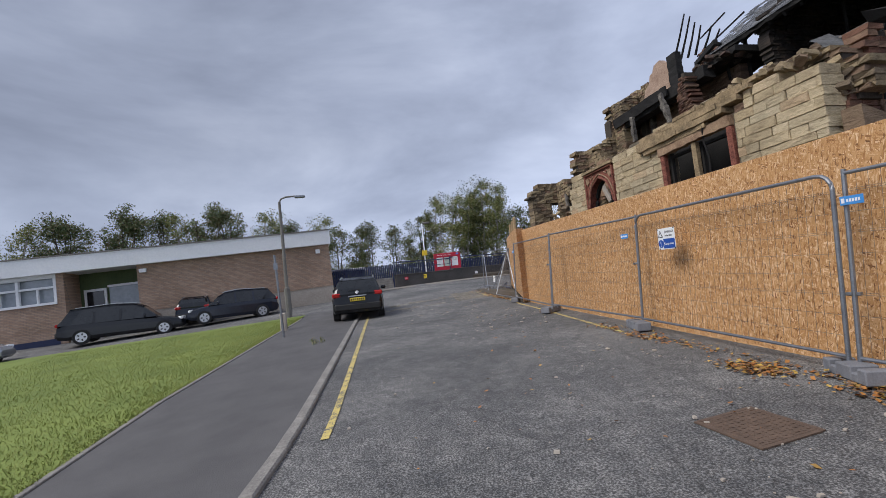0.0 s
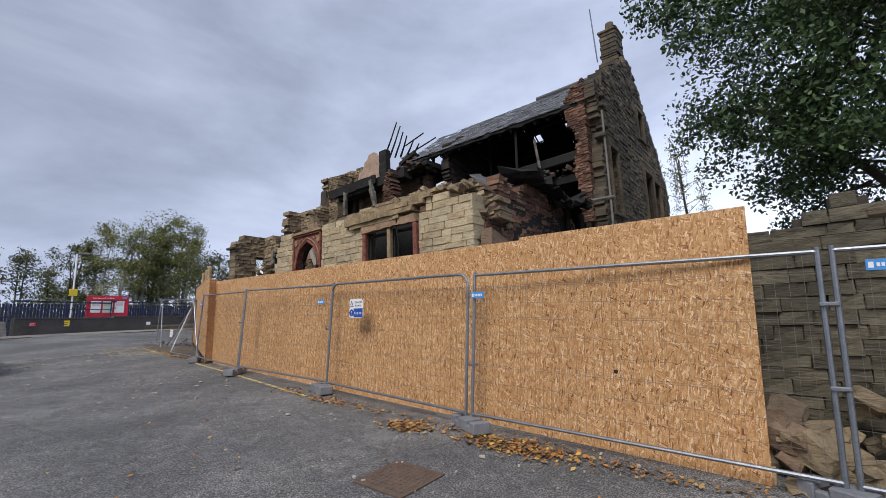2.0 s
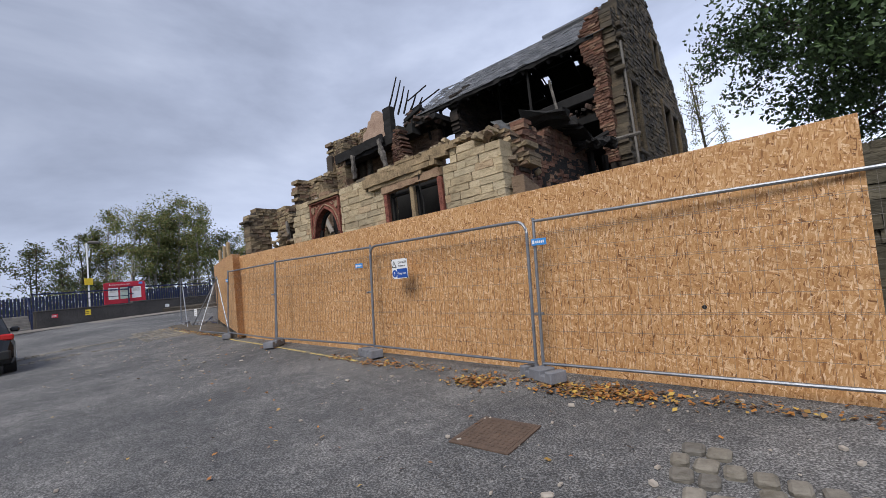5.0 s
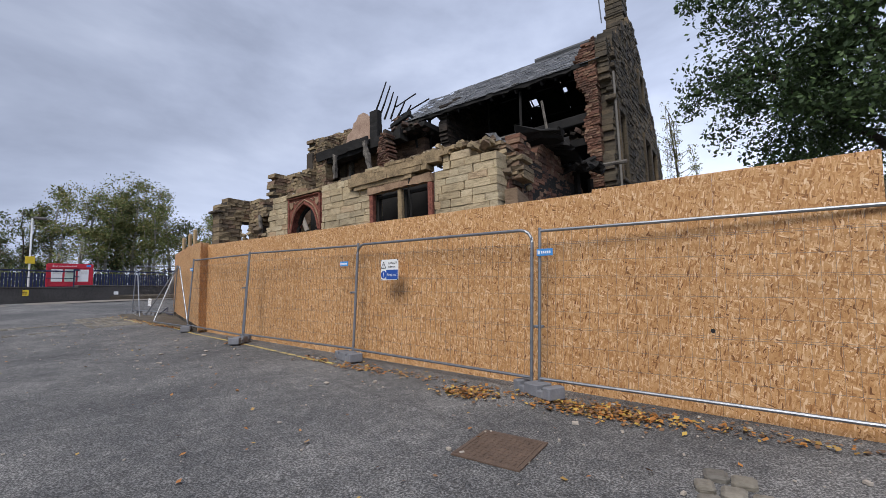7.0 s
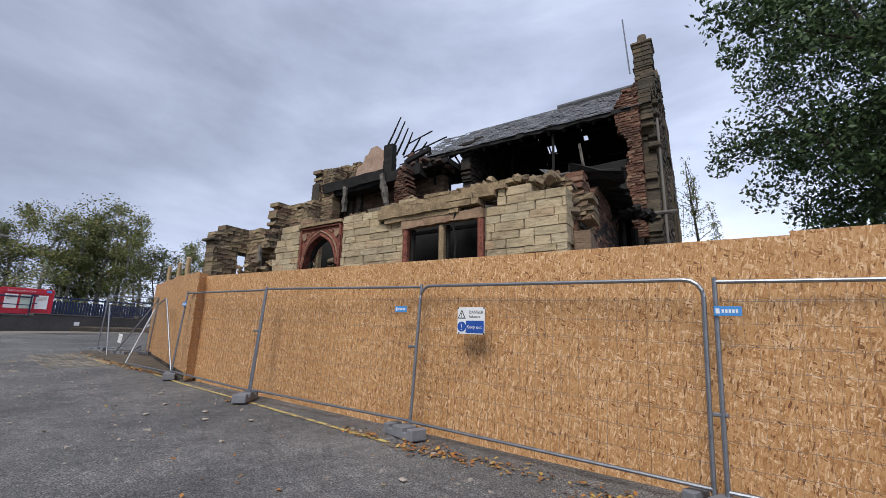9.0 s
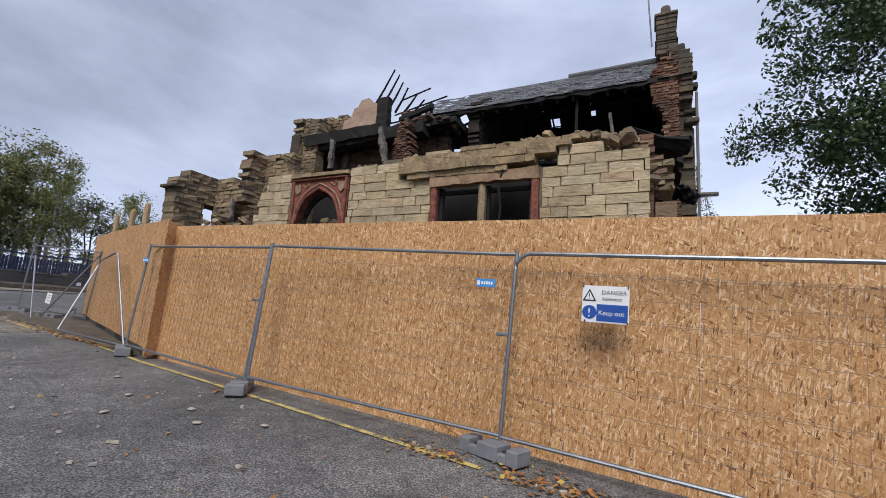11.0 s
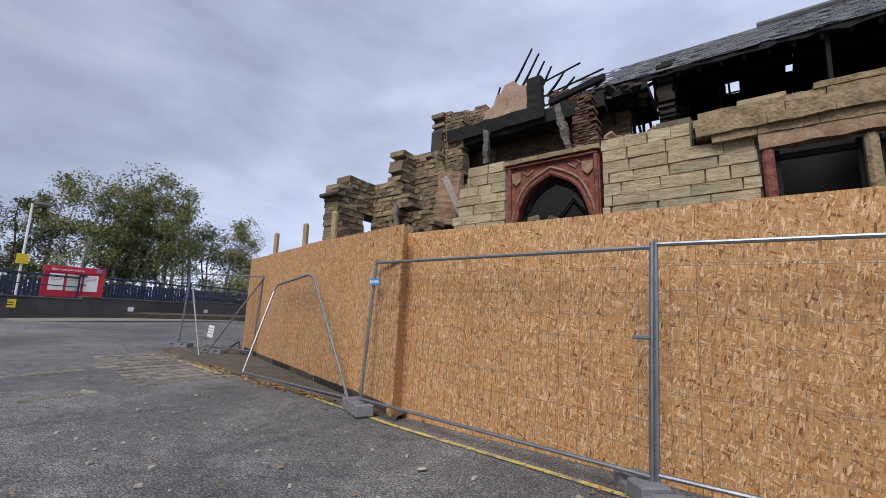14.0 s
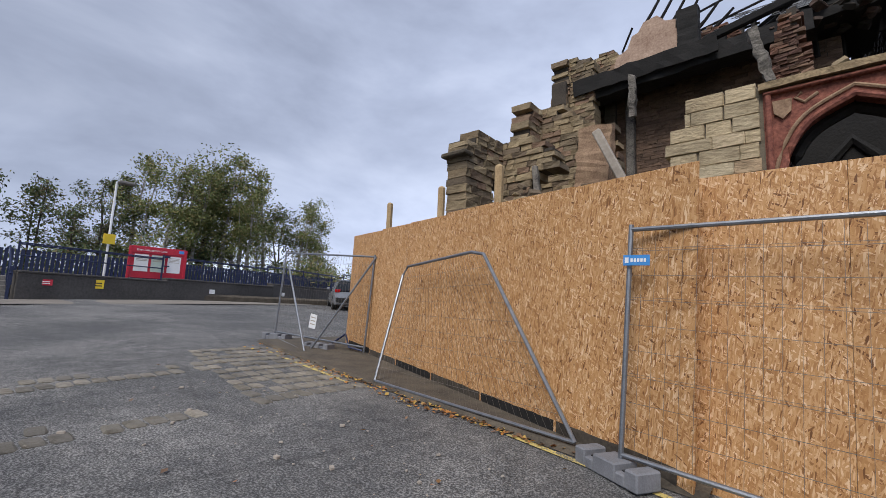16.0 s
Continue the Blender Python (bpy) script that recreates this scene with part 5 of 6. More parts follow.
# big tree behind the boundary wall
big = thing("broadleaf_tree", "large dark green broadleaf tree behind the stone wall", "tree", at=Matrix.Translation((11.1, 11.0, 0.3)))
rng = random.Random(77)
wood, spots = bmesh.new(), []
for k, (tip, r) in enumerate([((-3.6, -0.5, 11.0), 0.26), ((-1.8, 1.5, 13.0), 0.30), ((1.0, -1.5, 12.5), 0.28), ((3.8, 0.5, 11.0), 0.26), ((-5.2, 1.0, 8.6), 0.18), ((0.2, -4.0, 9.5), 0.18), ((4.5, -3.0, 8.0), 0.18)]):
    s = Vector((rng.uniform(-0.4, 0.4), rng.uniform(-0.3, 0.3), -0.3))
    tip = Vector(tip)
    pts = [s, s.lerp(tip, 0.2) + Vector((0.2, 0, 0.7)), s.lerp(tip, 0.5) + Vector((0.15, 0.1, 0.6)), s.lerp(tip, 0.78), tip]
    tube(wood, pts, r, 8, 0.04)
    for _ in range(9):
        f = rng.uniform(0.3, 1.0)
        p = s.lerp(tip, f) + Vector((0.1, 0, 0.4 * (1 - f)))
        q = p + Vector((rng.uniform(-2.6, 2.2), rng.uniform(-2.6, 2.2), rng.uniform(-0.9, 1.8)))
        tube(wood, [p, p.lerp(q, 0.5) + Vector((0, 0, 0.25)), q], 0.07, 5, 0.015)
        spots += [q, p.lerp(q, 0.6)]
part("trunk", wood, BARK, big)
crown = bmesh.new()
for _ in range(430):
    ang, el = rng.uniform(0, math.tau), rng.uniform(-0.85, 1.0)
    rr = rng.uniform(0.35, 1.0) ** 0.6
    q = Vector((math.cos(ang) * 6.6 * rr * math.sqrt(max(0.05, 1 - el * el * 0.8)), math.sin(ang) * 5.5 * rr * math.sqrt(max(0.05, 1 - el * el * 0.8)), 8.2 + el * 6.2 * rr))
    if noise.noise(q * 0.4) > -0.2:
        spots.append(q)
for q in ((-6.2, -3.6, 10.0), (-5.6, -3.2, 9.3), (-4.9, -3.0, 9.9), (-4.2, -3.0, 9.0), (-5.3, -2.6, 10.8), (-3.6, -2.4, 8.2), (-3.2, -2.8, 9.6), (-6.8, -3.4, 10.6)):
    spots += [Vector(q) + Vector((0.3, 0, -1.0))] * 2
tube(wood_far := bmesh.new(), [(-0.5, -0.5, 7.0), (-3.0, -2.2, 7.9), (-6.3, -3.4, 9.2)], 0.08, 6, 0.015)
part("bough", wood_far, BARK, big)
for q in spots:
    leaf_cloud(crown, q, rng.uniform(0.5, 1.1), rng.randrange(170, 300), 0.08, rng)
part("crown", crown, LEAF, big)
low = thing("drooping_birch", "thin drooping birch beyond the gable", "tree", at=Matrix.Translation((3.1, 18.3, 0.5)))
wood, crown = bmesh.new(), bmesh.new()
tube(wood, [(0, 0, -0.3), (0.1, 0, 4), (-0.2, 0, 9.0)], 0.14, 6, 0.02)
for k in range(26):
    a = rng.uniform(0, math.tau)
    z = rng.uniform(3.5, 9.0)
    q = Vector((math.cos(a) * rng.uniform(0.5, 1.6), math.sin(a) * 1.2, z))
    e = q + Vector((0.25 * math.cos(a), 0.2, -1.6))
    tube(wood, [(0, 0, z - 0.5), q, e], 0.02, 4, 0.006)
    for f in (0, 0.3, 0.6, 1):
        leaf_cloud(crown, q.lerp(e, f), 0.28, 34, 0.05, rng)
part("trunk", wood, BARK, low)
part("crown", crown, BIRCHLEAF, low)

# row of birches and alders beyond the station wall
line_a = tree("birch_tree", "slender birch thinning in autumn beyond the station fence", (-37, 4, 1.0), 9.5, 2.2, 0.25, 3, BIRCHLEAF, BIRCHBARK, 1, 170, 44, 0.085, 0.7, 0.22, 0.14, "trees beyond the station")
line_b = tree("alder_tree", "bushy dark alder beyond the station fence", (-38, 8, 1.0), 9.5, 2.8, 0.0, 3, DARKLEAF, BARK, 2, 190, 52, 0.09, 0.75, 0.12, 0.16, "trees beyond the station")
line_c = tree("sparse_tree", "half-bare sapling with few leaves beyond the fence", (-36, -3, 1.0), 7.0, 2.2, 0.4, 2, DARKLEAF, BARK, 3, 80, 50, 0.085, 0.6, 0.3, 0.10, "trees beyond the station")
rng = random.Random(12)
for k, (kind, x, y, s) in enumerate([("b", -36, -9.5, 0.85), ("a", -37, -7.2, 0.85), ("c", -35, -5.5, 1.0), ("b", -35, -4.2, 0.72), ("c", -37, -0.6, 1.0), ("c", -35.5, 1.2, 0.8), ("b", -37.5, 3.0, 0.88), ("a", -36, 5.3, 1.0), ("a", -36, 6.8, 0.95), ("a", -37, 9.0, 1.18), ("a", -35, 10.0, 0.86), ("a", -38, 10.6, 1.15), ("c", -38, 8.0, 1.35), ("a", -36, 11.8, 0.98), ("c", -37, 13.2, 1.2), ("a", -36, 14.5, 0.95), ("a", -37, 16.5, 0.88), ("b", -52, 26, 0.7),
                                  ("b", -36, -12, 0.8), ("b", -44, -17, 1.25), ("a", -46, -22, 1.25), ("b", -45, -27, 1.25), ("b", -44, -33, 1.25), ("a", -45, -38, 1.25), ("b", -46, -43, 1.25), ("b", -47, -19.5, 1.3), ("b", -48, -24.5, 1.35), ("b", -47, -30, 1.4), ("b", -48, -35.5, 1.3), ("c", -43, -20.5, 1.5), ("a", -46, -14, 1.2)]):
    src = {"a": line_a, "b": line_b, "c": line_c}[kind]
    copy_thing(src, Matrix.Translation((x, y, min(1.4, gz(x, y)) - 0.2)) @ Matrix.Rotation(rng.uniform(0, 6.28), 4, "Z") @ Matrix.Diagonal((s * 1.05, s * 1.05, s * 0.92, 1)))
hedge = thing("hedge", "rounded green bush beyond the parked silver car", "hedge", at=Matrix.Translation((-33, 16.5, 1.4)))
crown = bmesh.new()
for k in range(70):
    leaf_cloud(crown, (rng.uniform(-1.2, 1.2), rng.uniform(-4.5, 4.5), rng.uniform(0.3, 2.6)), 0.7, 60, 0.11, rng)
part("crown", crown, BIRCHLEAF, hedge)
part("trunk", tubed([(0, 0, -0.3), (0, 0, 1.6)], 0.12, 6), BARK, hedge)
scrub = thing("scrub", "dark shrubs behind the station fence", "shrub", "shrubs behind the fence", at=Matrix.Translation((-33, -6, 1.2)))
crown = bmesh.new()
for k in range(60):
    leaf_cloud(crown, (rng.uniform(-1.0, 1.0), rng.uniform(-3, 3), rng.uniform(0.1, 2.0)), 0.75, 60, 0.10, rng)
part("crown", crown, DARKLEAF, scrub)
part("trunk", tubed([(0, 0, -0.3), (0, 0, 1.2)], 0.08, 6), BARK, scrub)
for y in (-11, -1, 4, 9, 13.5):
    copy_thing(scrub, pose(-33.5 - 0.12 * max(0, y - 4), y, 1.25, 0, 0, 180 * (y % 2)))

# ---- station wall, railings and notice board ----
SW = [(-25.6, -1.6), (-26.7, 3.0), (-28.2, 8.5), (-31.5, 16.0), (-36, 24)]
wall = thing("station_wall", "low dark retaining wall along the station approach", "wall")
fence = thing("station_railing", "dark blue metal railing on the station wall", "railing")
for (x0, y0), (x1, y1) in zip(SW, SW[1:]):
    d = Vector((x1 - x0, y1 - y0, gz(x1, y1) - gz(x0, y0)))
    zc = (gz(x0, y0) + gz(x1, y1)) / 2
    rot = Euler((0, 0, math.atan2(d.y, d.x))).to_matrix()
    part("wall_face", boxed(((x0 + x1) / 2, (y0 + y1) / 2, zc + 0.33), (d.length + 0.05, 0.35, 1.0), rot, 0.02), DARKWALL, wall)
    part("wall_coping", boxed(((x0 + x1) / 2, (y0 + y1) / 2, zc + 0.86), (d.length + 0.05, 0.42, 0.08), rot, 0.02), DARKWALL, wall)
    for h in (0.55, 0.95, 1.0):
        part("rail", tubed([(x0 - 0.5, y0, zc + 0.9 + h * 0.95), (x1 - 0.5, y1, zc + 0.9 + h * 0.95)], 0.025, 6), NAVY, fence)
    n = int(d.length / 1.6)
    for k in range(n):
        f = k / n
        part("post", boxed((x0 + (x1 - x0) * f - 0.5, y0 + (y1 - y0) * f, zc + 1.35), (0.06, 0.06, 1.1)), NAVY, fence)
bm = bmesh.new()
for k in range(170):
    y = -8 + 0.16 * k
    box(bm, (-30.5 - 0.12 * max(0, y - 4), y, 2.2), (0.03, 0.115, 1.7))
palis = tagged(part("palisade_fence", bm, NAVY), "dark palisade fence behind the station railing", "fence", kind="stuff")
tagged(part("platform_bank", boxed((-36, 5, 0.75), (18, 44, 1.6), None, 0.1), DIRT), "dark planted bank behind the station wall", "ground", kind="structure")

board_t = thing("notice_board", "red station notice board with three posters", "notice board", at=pose(-27.35, 2.85, 1.75, 0, 0, 82))
for x in (-1.02, 1.02):
    part("post", boxed((x, 0, 0.55), (0.10, 0.10, 2.3), None, 0.01), RED, board_t)
part("backing", boxed((0, 0.02, 1.05), (1.95, 0.08, 1.35), None, 0.01), RED, board_t)
part("header", boxed((0, -0.035, 1.58), (1.95, 0.03, 0.26), None, 0.005), RED, board_t)
lettering("East Lancashire Line", 0.135, WHITE, board_t, Matrix.Translation((-0.80, -0.052, 1.53)) @ up)
part("badge", boxed((0.84, -0.052, 1.6), (0.2, 0.004, 0.13)), BLUE, board_t)
PALEBLUE = grainy("pale_map_print", (0.35, 0.5, 0.5), (0.62, 0.66, 0.55), 5, 20, 0.6, 0.02)
for x, m in ((-0.60, WHITE), (0.0, PALEBLUE), (0.60, WHITE)):
    p = part("poster", boxed((x, -0.025, 1.02), (0.5, 0.012, 0.72)), m, board_t)
    for k in range(4):
        part("text_bar", boxed((x, -0.034, 1.30 - 0.06 * k), (0.38, 0.003, 0.02)), CONCRETE, p)
board_t.matrix_basis = pose(-27.35, 2.85, 1.72, 0, 0, 82)


def small_sign(x, y, z, w, h, m, label, rz=80):
    t = thing("wall_sign", label, "sign", at=pose(x, y, z, 0, 0, rz))
    part("plate", boxed((0, 0, 0), (w, 0.01, h), None, 0.002), m, t)
    for k in range(2):
        part("text_bar", boxed((0, -0.008, h * (0.12 - 0.3 * k)), (w * 0.7, 0.004, h * 0.12)), INK if m is SIGNYELLOW else WHITE, t)


def wall_at(y):
    return float(np.interp(y, [q[1] for q in SW], [q[0] for q in SW])) + 0.19


small_sign(wall_at(-0.9), -0.9, gz(-25, -1) + 0.62, 0.45, 0.2, RED, "small red sign on the station wall")
small_sign(wall_at(0.6), 0.6, gz(-25.5, 0) + 0.58, 0.42, 0.32, SIGNYELLOW, "small yellow sign on the station wall")
small_sign(wall_at(5.0), 5.0, gz(-26, 5) + 0.5, 0.4, 0.2, WHITE, "small faded sign on the station wall")
small_sign(wall_at(9.2), 9.2, gz(-27, 9) + 0.5, 0.4, 0.2, WHITE, "small faded sign on the station wall")
ypole = thing("yellow_pole_sign", "yellow warning sign on a thin white pole", "sign", at=Matrix.Translation((-28.2, 1.2, 1.7)))
part("pole", tubed([(0, 0, -0.4), (0, 0, 4.4)], 0.045, 8), WHITE, ypole)
part("plate", boxed((0.07, 0, 1.95), (0.03, 0.42, 0.42), None, 0.01), SIGNYELLOW, ypole)
part("lamp_head", boxed((0.2, 0.3, 4.4), (0.3, 0.6, 0.14), None, 0.04), LAMPGREY, ypole)
stair = thing("station_steps", "short flight of stone steps up to the station", "steps")
for k in range(5):
    part("tread", boxed((-25.7 - 0.3 * k, -2.6, gz(-25.5, -2.6) + 0.08 + 0.17 * k), (0.42, 1.7, 0.17), None, 0.02), KERBSTONE, stair)
part("handrail", tubed([(-25.4, -1.75, 1.9), (-27.0, -1.75, 2.9), (-28.0, -1.75, 2.9)], 0.03, 6), NAVY, stair)
part("handrail", tubed([(-25.4, -3.45, 1.9), (-27.0, -3.45, 2.9), (-28.0, -3.45, 2.9)], 0.03, 6), NAVY, stair)
part("newel", boxed((-25.5, -1.75, 1.45), (0.08, 0.08, 1.4)), NAVY, stair)
part("newel", boxed((-25.5, -3.45, 1.45), (0.08, 0.08, 1.4)), NAVY, stair)
shelter = thing("platform_shelter", "dark glazed platform shelter with a flat roof", "shelter")
part("shelter_roof", boxed((-31.5, -5.2, 3.0), (1.8, 3.2, 0.12), None, 0.03), FASCIA, shelter)
part("shelter_back", boxed((-32.2, -5.2, 2.1), (0.06, 3.0, 1.7)), GLASSDARK, shelter)
for y in (-6.6, -5.2, -3.8):
    part("shelter_post", boxed((-30.8, y, 2.1), (0.1, 0.1, 1.75)), NAVY, shelter)


# ---- low brick building ----
CB, DB = Vector((-21.3, -5.9, 0)), Vector((0.12, -0.99, 0)).normalized()
building = thing("brick_building", "low brown brick building with a white roof fascia", "building")
BR = Euler((0, 0, math.atan2(DB.y, DB.x))).to_matrix()
nb = Vector((DB.y, -DB.x, 0))


def on_b(a, out, z):
    q = CB + DB * a - nb * out
    return (q.x, q.y, z)


gb = 0.35
def bpart(name, a0, a1, z0, z1, out, depth, mat, label="", bev=0.0):
    a0, a1 = 0.82 * a0, 0.82 * a1
    return part(name, boxed(on_b((a0 + a1) / 2, out - depth / 2, (z0 + z1) / 2), (a1 - a0, depth, z1 - z0), BR, bev), mat, building, label)


bpart("brick_wall", 0, 12.6, 1.65, 4.2, 0, 9, FARBRICK)
bpart("concrete_plinth", 0, 12.6, -1.0, 1.64, 0.0, 9, CONCRETE)
bpart("band", 0, 12.6, 1.62, 1.70, 0.03, 0.1, FARBRICK)
bpart("recess_wall", 12.6, 16.7, -1.0, 4.2, -1.8, 6, GREENPANEL)
bpart("pier", 16.6, 17.0, -1.0, 4.2, 0, 7, FARBRICK)
bpart("wing_wall", 17.0, 42, -1.0, 2.7, 0, 7, FARBRICK)
bpart("wing_lower", 17.0, 42, -1.0, 0.85, 0.04, 0.2, NAVY)
bpart("wing_top", 17.0, 42, 4.0, 4.2, 0, 7, FASCIA)
bpart("fascia", -0.15, 42, 4.2, 5.05, 0.35, 9.6, FASCIA, "white roof fascia")
bpart("roof_edge", -0.2, 42, 5.05, 5.12, 0.4, 9.8, LAMPGREY)
bpart("rooflight", 11, 17, 5.1, 5.5, -5, 2, FASCIA)
bpart("window_back", 17.0, 42, 2.7, 4.0, -0.25, 0.2, WINDOWPANE)
for k in range(12):
    a = 17.0 + 1.9 * k
    w = bpart("window_mullion", a, a + 0.14, 2.7, 4.0, 0.05, 0.2, FASCIA)
    bpart("window_mullion", a + 0.95, a + 1.03, 2.7, 3.5, 0.03, 0.16, FASCIA)
bpart("transom", 17.0, 42, 3.48, 3.58, 0.03, 0.16, FASCIA)
bpart("window_sill", 17.0, 42, 2.63, 2.75, 0.1, 0.2, FASCIA)
bpart("door", 15.2, 16.2, 0.9, 3.15, -1.7, 0.1, GLASSDARK, "dark glazed door")
bpart("door_frame", 15.05, 15.2, 0.9, 3.25, -1.66, 0.12, FASCIA)
bpart("door_frame", 16.2, 16.35, 0.9, 3.25, -1.66, 0.12, FASCIA)
bpart("door_frame", 15.05, 16.35, 3.15, 3.28, -1.66, 0.12, FASCIA)
bpart("recess_window", 12.9, 14.9, 1.9, 3.3, -1.7, 0.1, WINDOWPANE)
bpart("recess_window_frame", 12.8, 15.0, 3.3, 3.42, -1.66, 0.12, FASCIA)
bpart("yellow_plate", 13.9, 14.35, 1.0, 1.5, -1.66, 0.12, SIGNYELLOW)
bpart("stair_side", 14.6, 16.4, 0.2, 0.95, 0.2, 1.2, LAMPGREY)
bpart("flood_light", 0.7, 1.0, 3.7, 3.95, 0.22, 0.2, WHITE)
bpart("flood_light", 12.0, 12.4, 3.75, 3.95, 0.22, 0.2, WHITE)

building.matrix_basis = Matrix.Translation(CB) @ Matrix.Rotation(-0.045, 4, nb) @ Matrix.Translation(-CB)

# ---- lamp post and sign post ----
lamp = thing("street_lamp", "tall grey concrete street lamp beside the footpath", "street lamp", at=Matrix.Translation(gp(-14.9, -7.85)) @ Euler((0.01, 0.04, 0)).to_matrix().to_4x4())
part("column", tubed([(0, 0, -0.2), (0, 0, 1.4), (0, 0, 1.42), (0, 0, 5.5)], 0.13, 10, 0.065), LAMPGREY, lamp)
part("base", tubed([(0, 0, -0.1), (0, 0, 1.35)], 0.15, 10), LAMPGREY, lamp)
part("bracket", tubed([(0, 0, 5.45), (0.0, 0.08, 5.62), (0.0, 0.3, 5.7), (0, 0.75, 5.72)], 0.04, 8), LAMPGREY, lamp)
part("lantern", boxed((0, 0.95, 5.68), (0.22, 0.5, 0.12), None, 0.04), GALV, lamp)
post = thing("sign_post", "thin galvanised sign post on the grass edge", "post", at=Matrix.Translation(gp(-7.3, -7.02)))
part("pole", tubed([(0, 0, -0.1), (0.0, -0.12, 2.55)], 0.035, 8), GALV, post)
part("bracket", boxed((0.04, -0.1, 2.2), (0.02, 0.12, 0.2)), GALV, post)
stub = thing("bollard", "short concrete stub beside the lamp", "bollard", at=Matrix.Translation(gp(-9.3, -7.3)))
part("stub", boxed((0, 0, 0.3), (0.18, 0.22, 0.7), None, 0.03), CONCRETE, stub)


# ---- cars ----
def car(name, label, m, paint, length=4.1, width=1.78, height=1.56, wagon=False, plate=""):
    """Nose towards +x; body lofted from rounded cross-sections."""
    t = thing(name, label, "car", "parked cars", at=m)
    L, W, H = length, width, height
    prof = [(-0.5, 0.42, 0.62, 0.86), (-0.485, 0.30, 0.92, 0.95), (-0.42, 0.24, 1.0, 1.0), (-0.2, 0.22, 0.99, 1.0), (0.05, 0.22, 0.97, 1.0), (0.22, 0.22, 0.93, 1.0), (0.36, 0.22, 0.86, 0.97), (0.46, 0.25, 0.74, 0.90), (0.5, 0.36, 0.6, 0.74)]
    bm = bmesh.new()
    rings = []
    for f, zb, zt, w in prof:
        hw = W / 2 * w
        top = zt * (0.98 if not wagon else 0.95)
        sec = [(-hw * 0.93, zb), (-hw, zb + 0.15), (-hw, top - 0.22), (-hw * 0.94, top - 0.05), (-hw * 0.82, top), (hw * 0.82, top), (hw * 0.94, top - 0.05), (hw, top - 0.22), (hw, zb + 0.15), (hw * 0.93, zb)]
        rings.append([bm.verts.new((f * L, y, z)) for y, z in sec])
    for p, q in zip(rings, rings[1:]):
        for k in range(10):
            bm.faces.new((p[k], p[(k + 1) % 10], q[(k + 1) % 10], q[k]))
    bm.faces.new(rings[0])
    bm.faces.new(rings[-1][::-1])
    bmesh.ops.recalc_face_normals(bm, faces=bm.faces)
    body = part("body", bm, paint, t, smooth=False)
    # cabin
    cab = [(-0.488, 0.96, 0.90), (-0.455, 1.16, 0.84), (-0.40, H - 0.09, 0.76), (-0.30, H - 0.02, 0.70), (-0.05, H, 0.70), (0.08, H - 0.06, 0.71), (0.16, H - 0.24, 0.76), (0.27, 0.93, 0.86)]
    bm = bmesh.new()
    rings = []
    for f, zt, w in cab:
        rings.append([bm.verts.new((f * L, y, z)) for y, z in ((-W / 2 * 0.93, 0.9), (-W / 2 * w, zt - 0.05), (-W / 2 * (w - 0.1), zt), (W / 2 * (w - 0.1), zt), (W / 2 * w, zt - 0.05), (W / 2 * 0.93, 0.9))])
    for p, q in zip(rings, rings[1:]):
        for k in range(5):
            bm.faces.new((p[k], p[k + 1], q[k + 1], q[k]))
    bm.faces.new(rings[0])
    bm.faces.new(rings[-1])
    bmesh.ops.recalc_face_normals(bm, faces=bm.faces)
    part("cabin_glass", bm, GLASSDARK, t, "dark tinted glass")
    bm = bmesh.new()
    rings = []
    for f, zt, w in cab[1:7]:
        rings.append([bm.verts.new((f * L, y, z)) for y, z in ((-W / 2 * (w + 0.02), zt - 0.07), (-W / 2 * (w - 0.09), zt + 0.02), (W / 2 * (w - 0.09), zt + 0.02), (W / 2 * (w + 0.02), zt - 0.07))])
    for p, q in zip(rings[1:-1], rings[2:]):
        for k in range(3):
            bm.faces.new((p[k], p[k + 1], q[k + 1], q[k]))
    bmesh.ops.solidify(bm, geom=bm.faces[:], thickness=0.02)
    part("roof", bm, paint, t)
    for s in (-1, 1):
        part("roof_rail", tubed([(-0.36 * L, s * W * 0.33, H - 0.02), (-0.05 * L, s * W * 0.335, H + 0.05), (0.1 * L, s * W * 0.335, H - 0.03)], 0.018, 6), ALLOY, t)
        for f in (-0.02, -0.22):
            part("pillar", boxed((f * L, s * W / 2 * 0.83, 1.16), (0.09, 0.05, 0.5), Euler((s * 0.33, 0, 0)).to_matrix()), paint, t)
        part("mirror", boxed((0.17 * L, s * (W / 2 + 0.08), 1.02), (0.12, 0.2, 0.14), None, 0.04), paint, t)
        part("tail_lamp", boxed((-0.482 * L, s * W * 0.39, 0.93), (0.09, 0.34, 0.15), Euler((0, 0, s * 0.25)).to_matrix(), 0.03), TAILRED, t)
        part("head_lamp", boxed((0.455 * L, s * W * 0.36, 0.70), (0.14, 0.32, 0.13), Euler((0, 0, -s * 0.4)).to_matrix(), 0.03), WHITE, t)
        for f in (-0.31, 0.32):
            w = part("wheel", tubed([(f * L, s * (W / 2 - 0.22), 0.33), (f * L, s * (W / 2 + 0.01), 0.33)], 0.335, 20), TYRE, t, smooth=False)
            part("rim", tubed([(f * L, s * (W / 2 - 0.02), 0.33), (f * L, s * (W / 2 + 0.02), 0.33)], 0.22, 16), ALLOY, w)
            # black plates on the solid rim stand for the dark between spokes
            for k in range(5):
                part("spoke_gap", boxed((f * L + 0.13 * math.cos(k * 1.257), s * (W / 2 + 0.022), 0.33 + 0.13 * math.sin(k * 1.257)), (0.06, 0.006, 0.09), Euler((0, -k * 1.257 + 1.57, 0)).to_matrix()), INK, w)
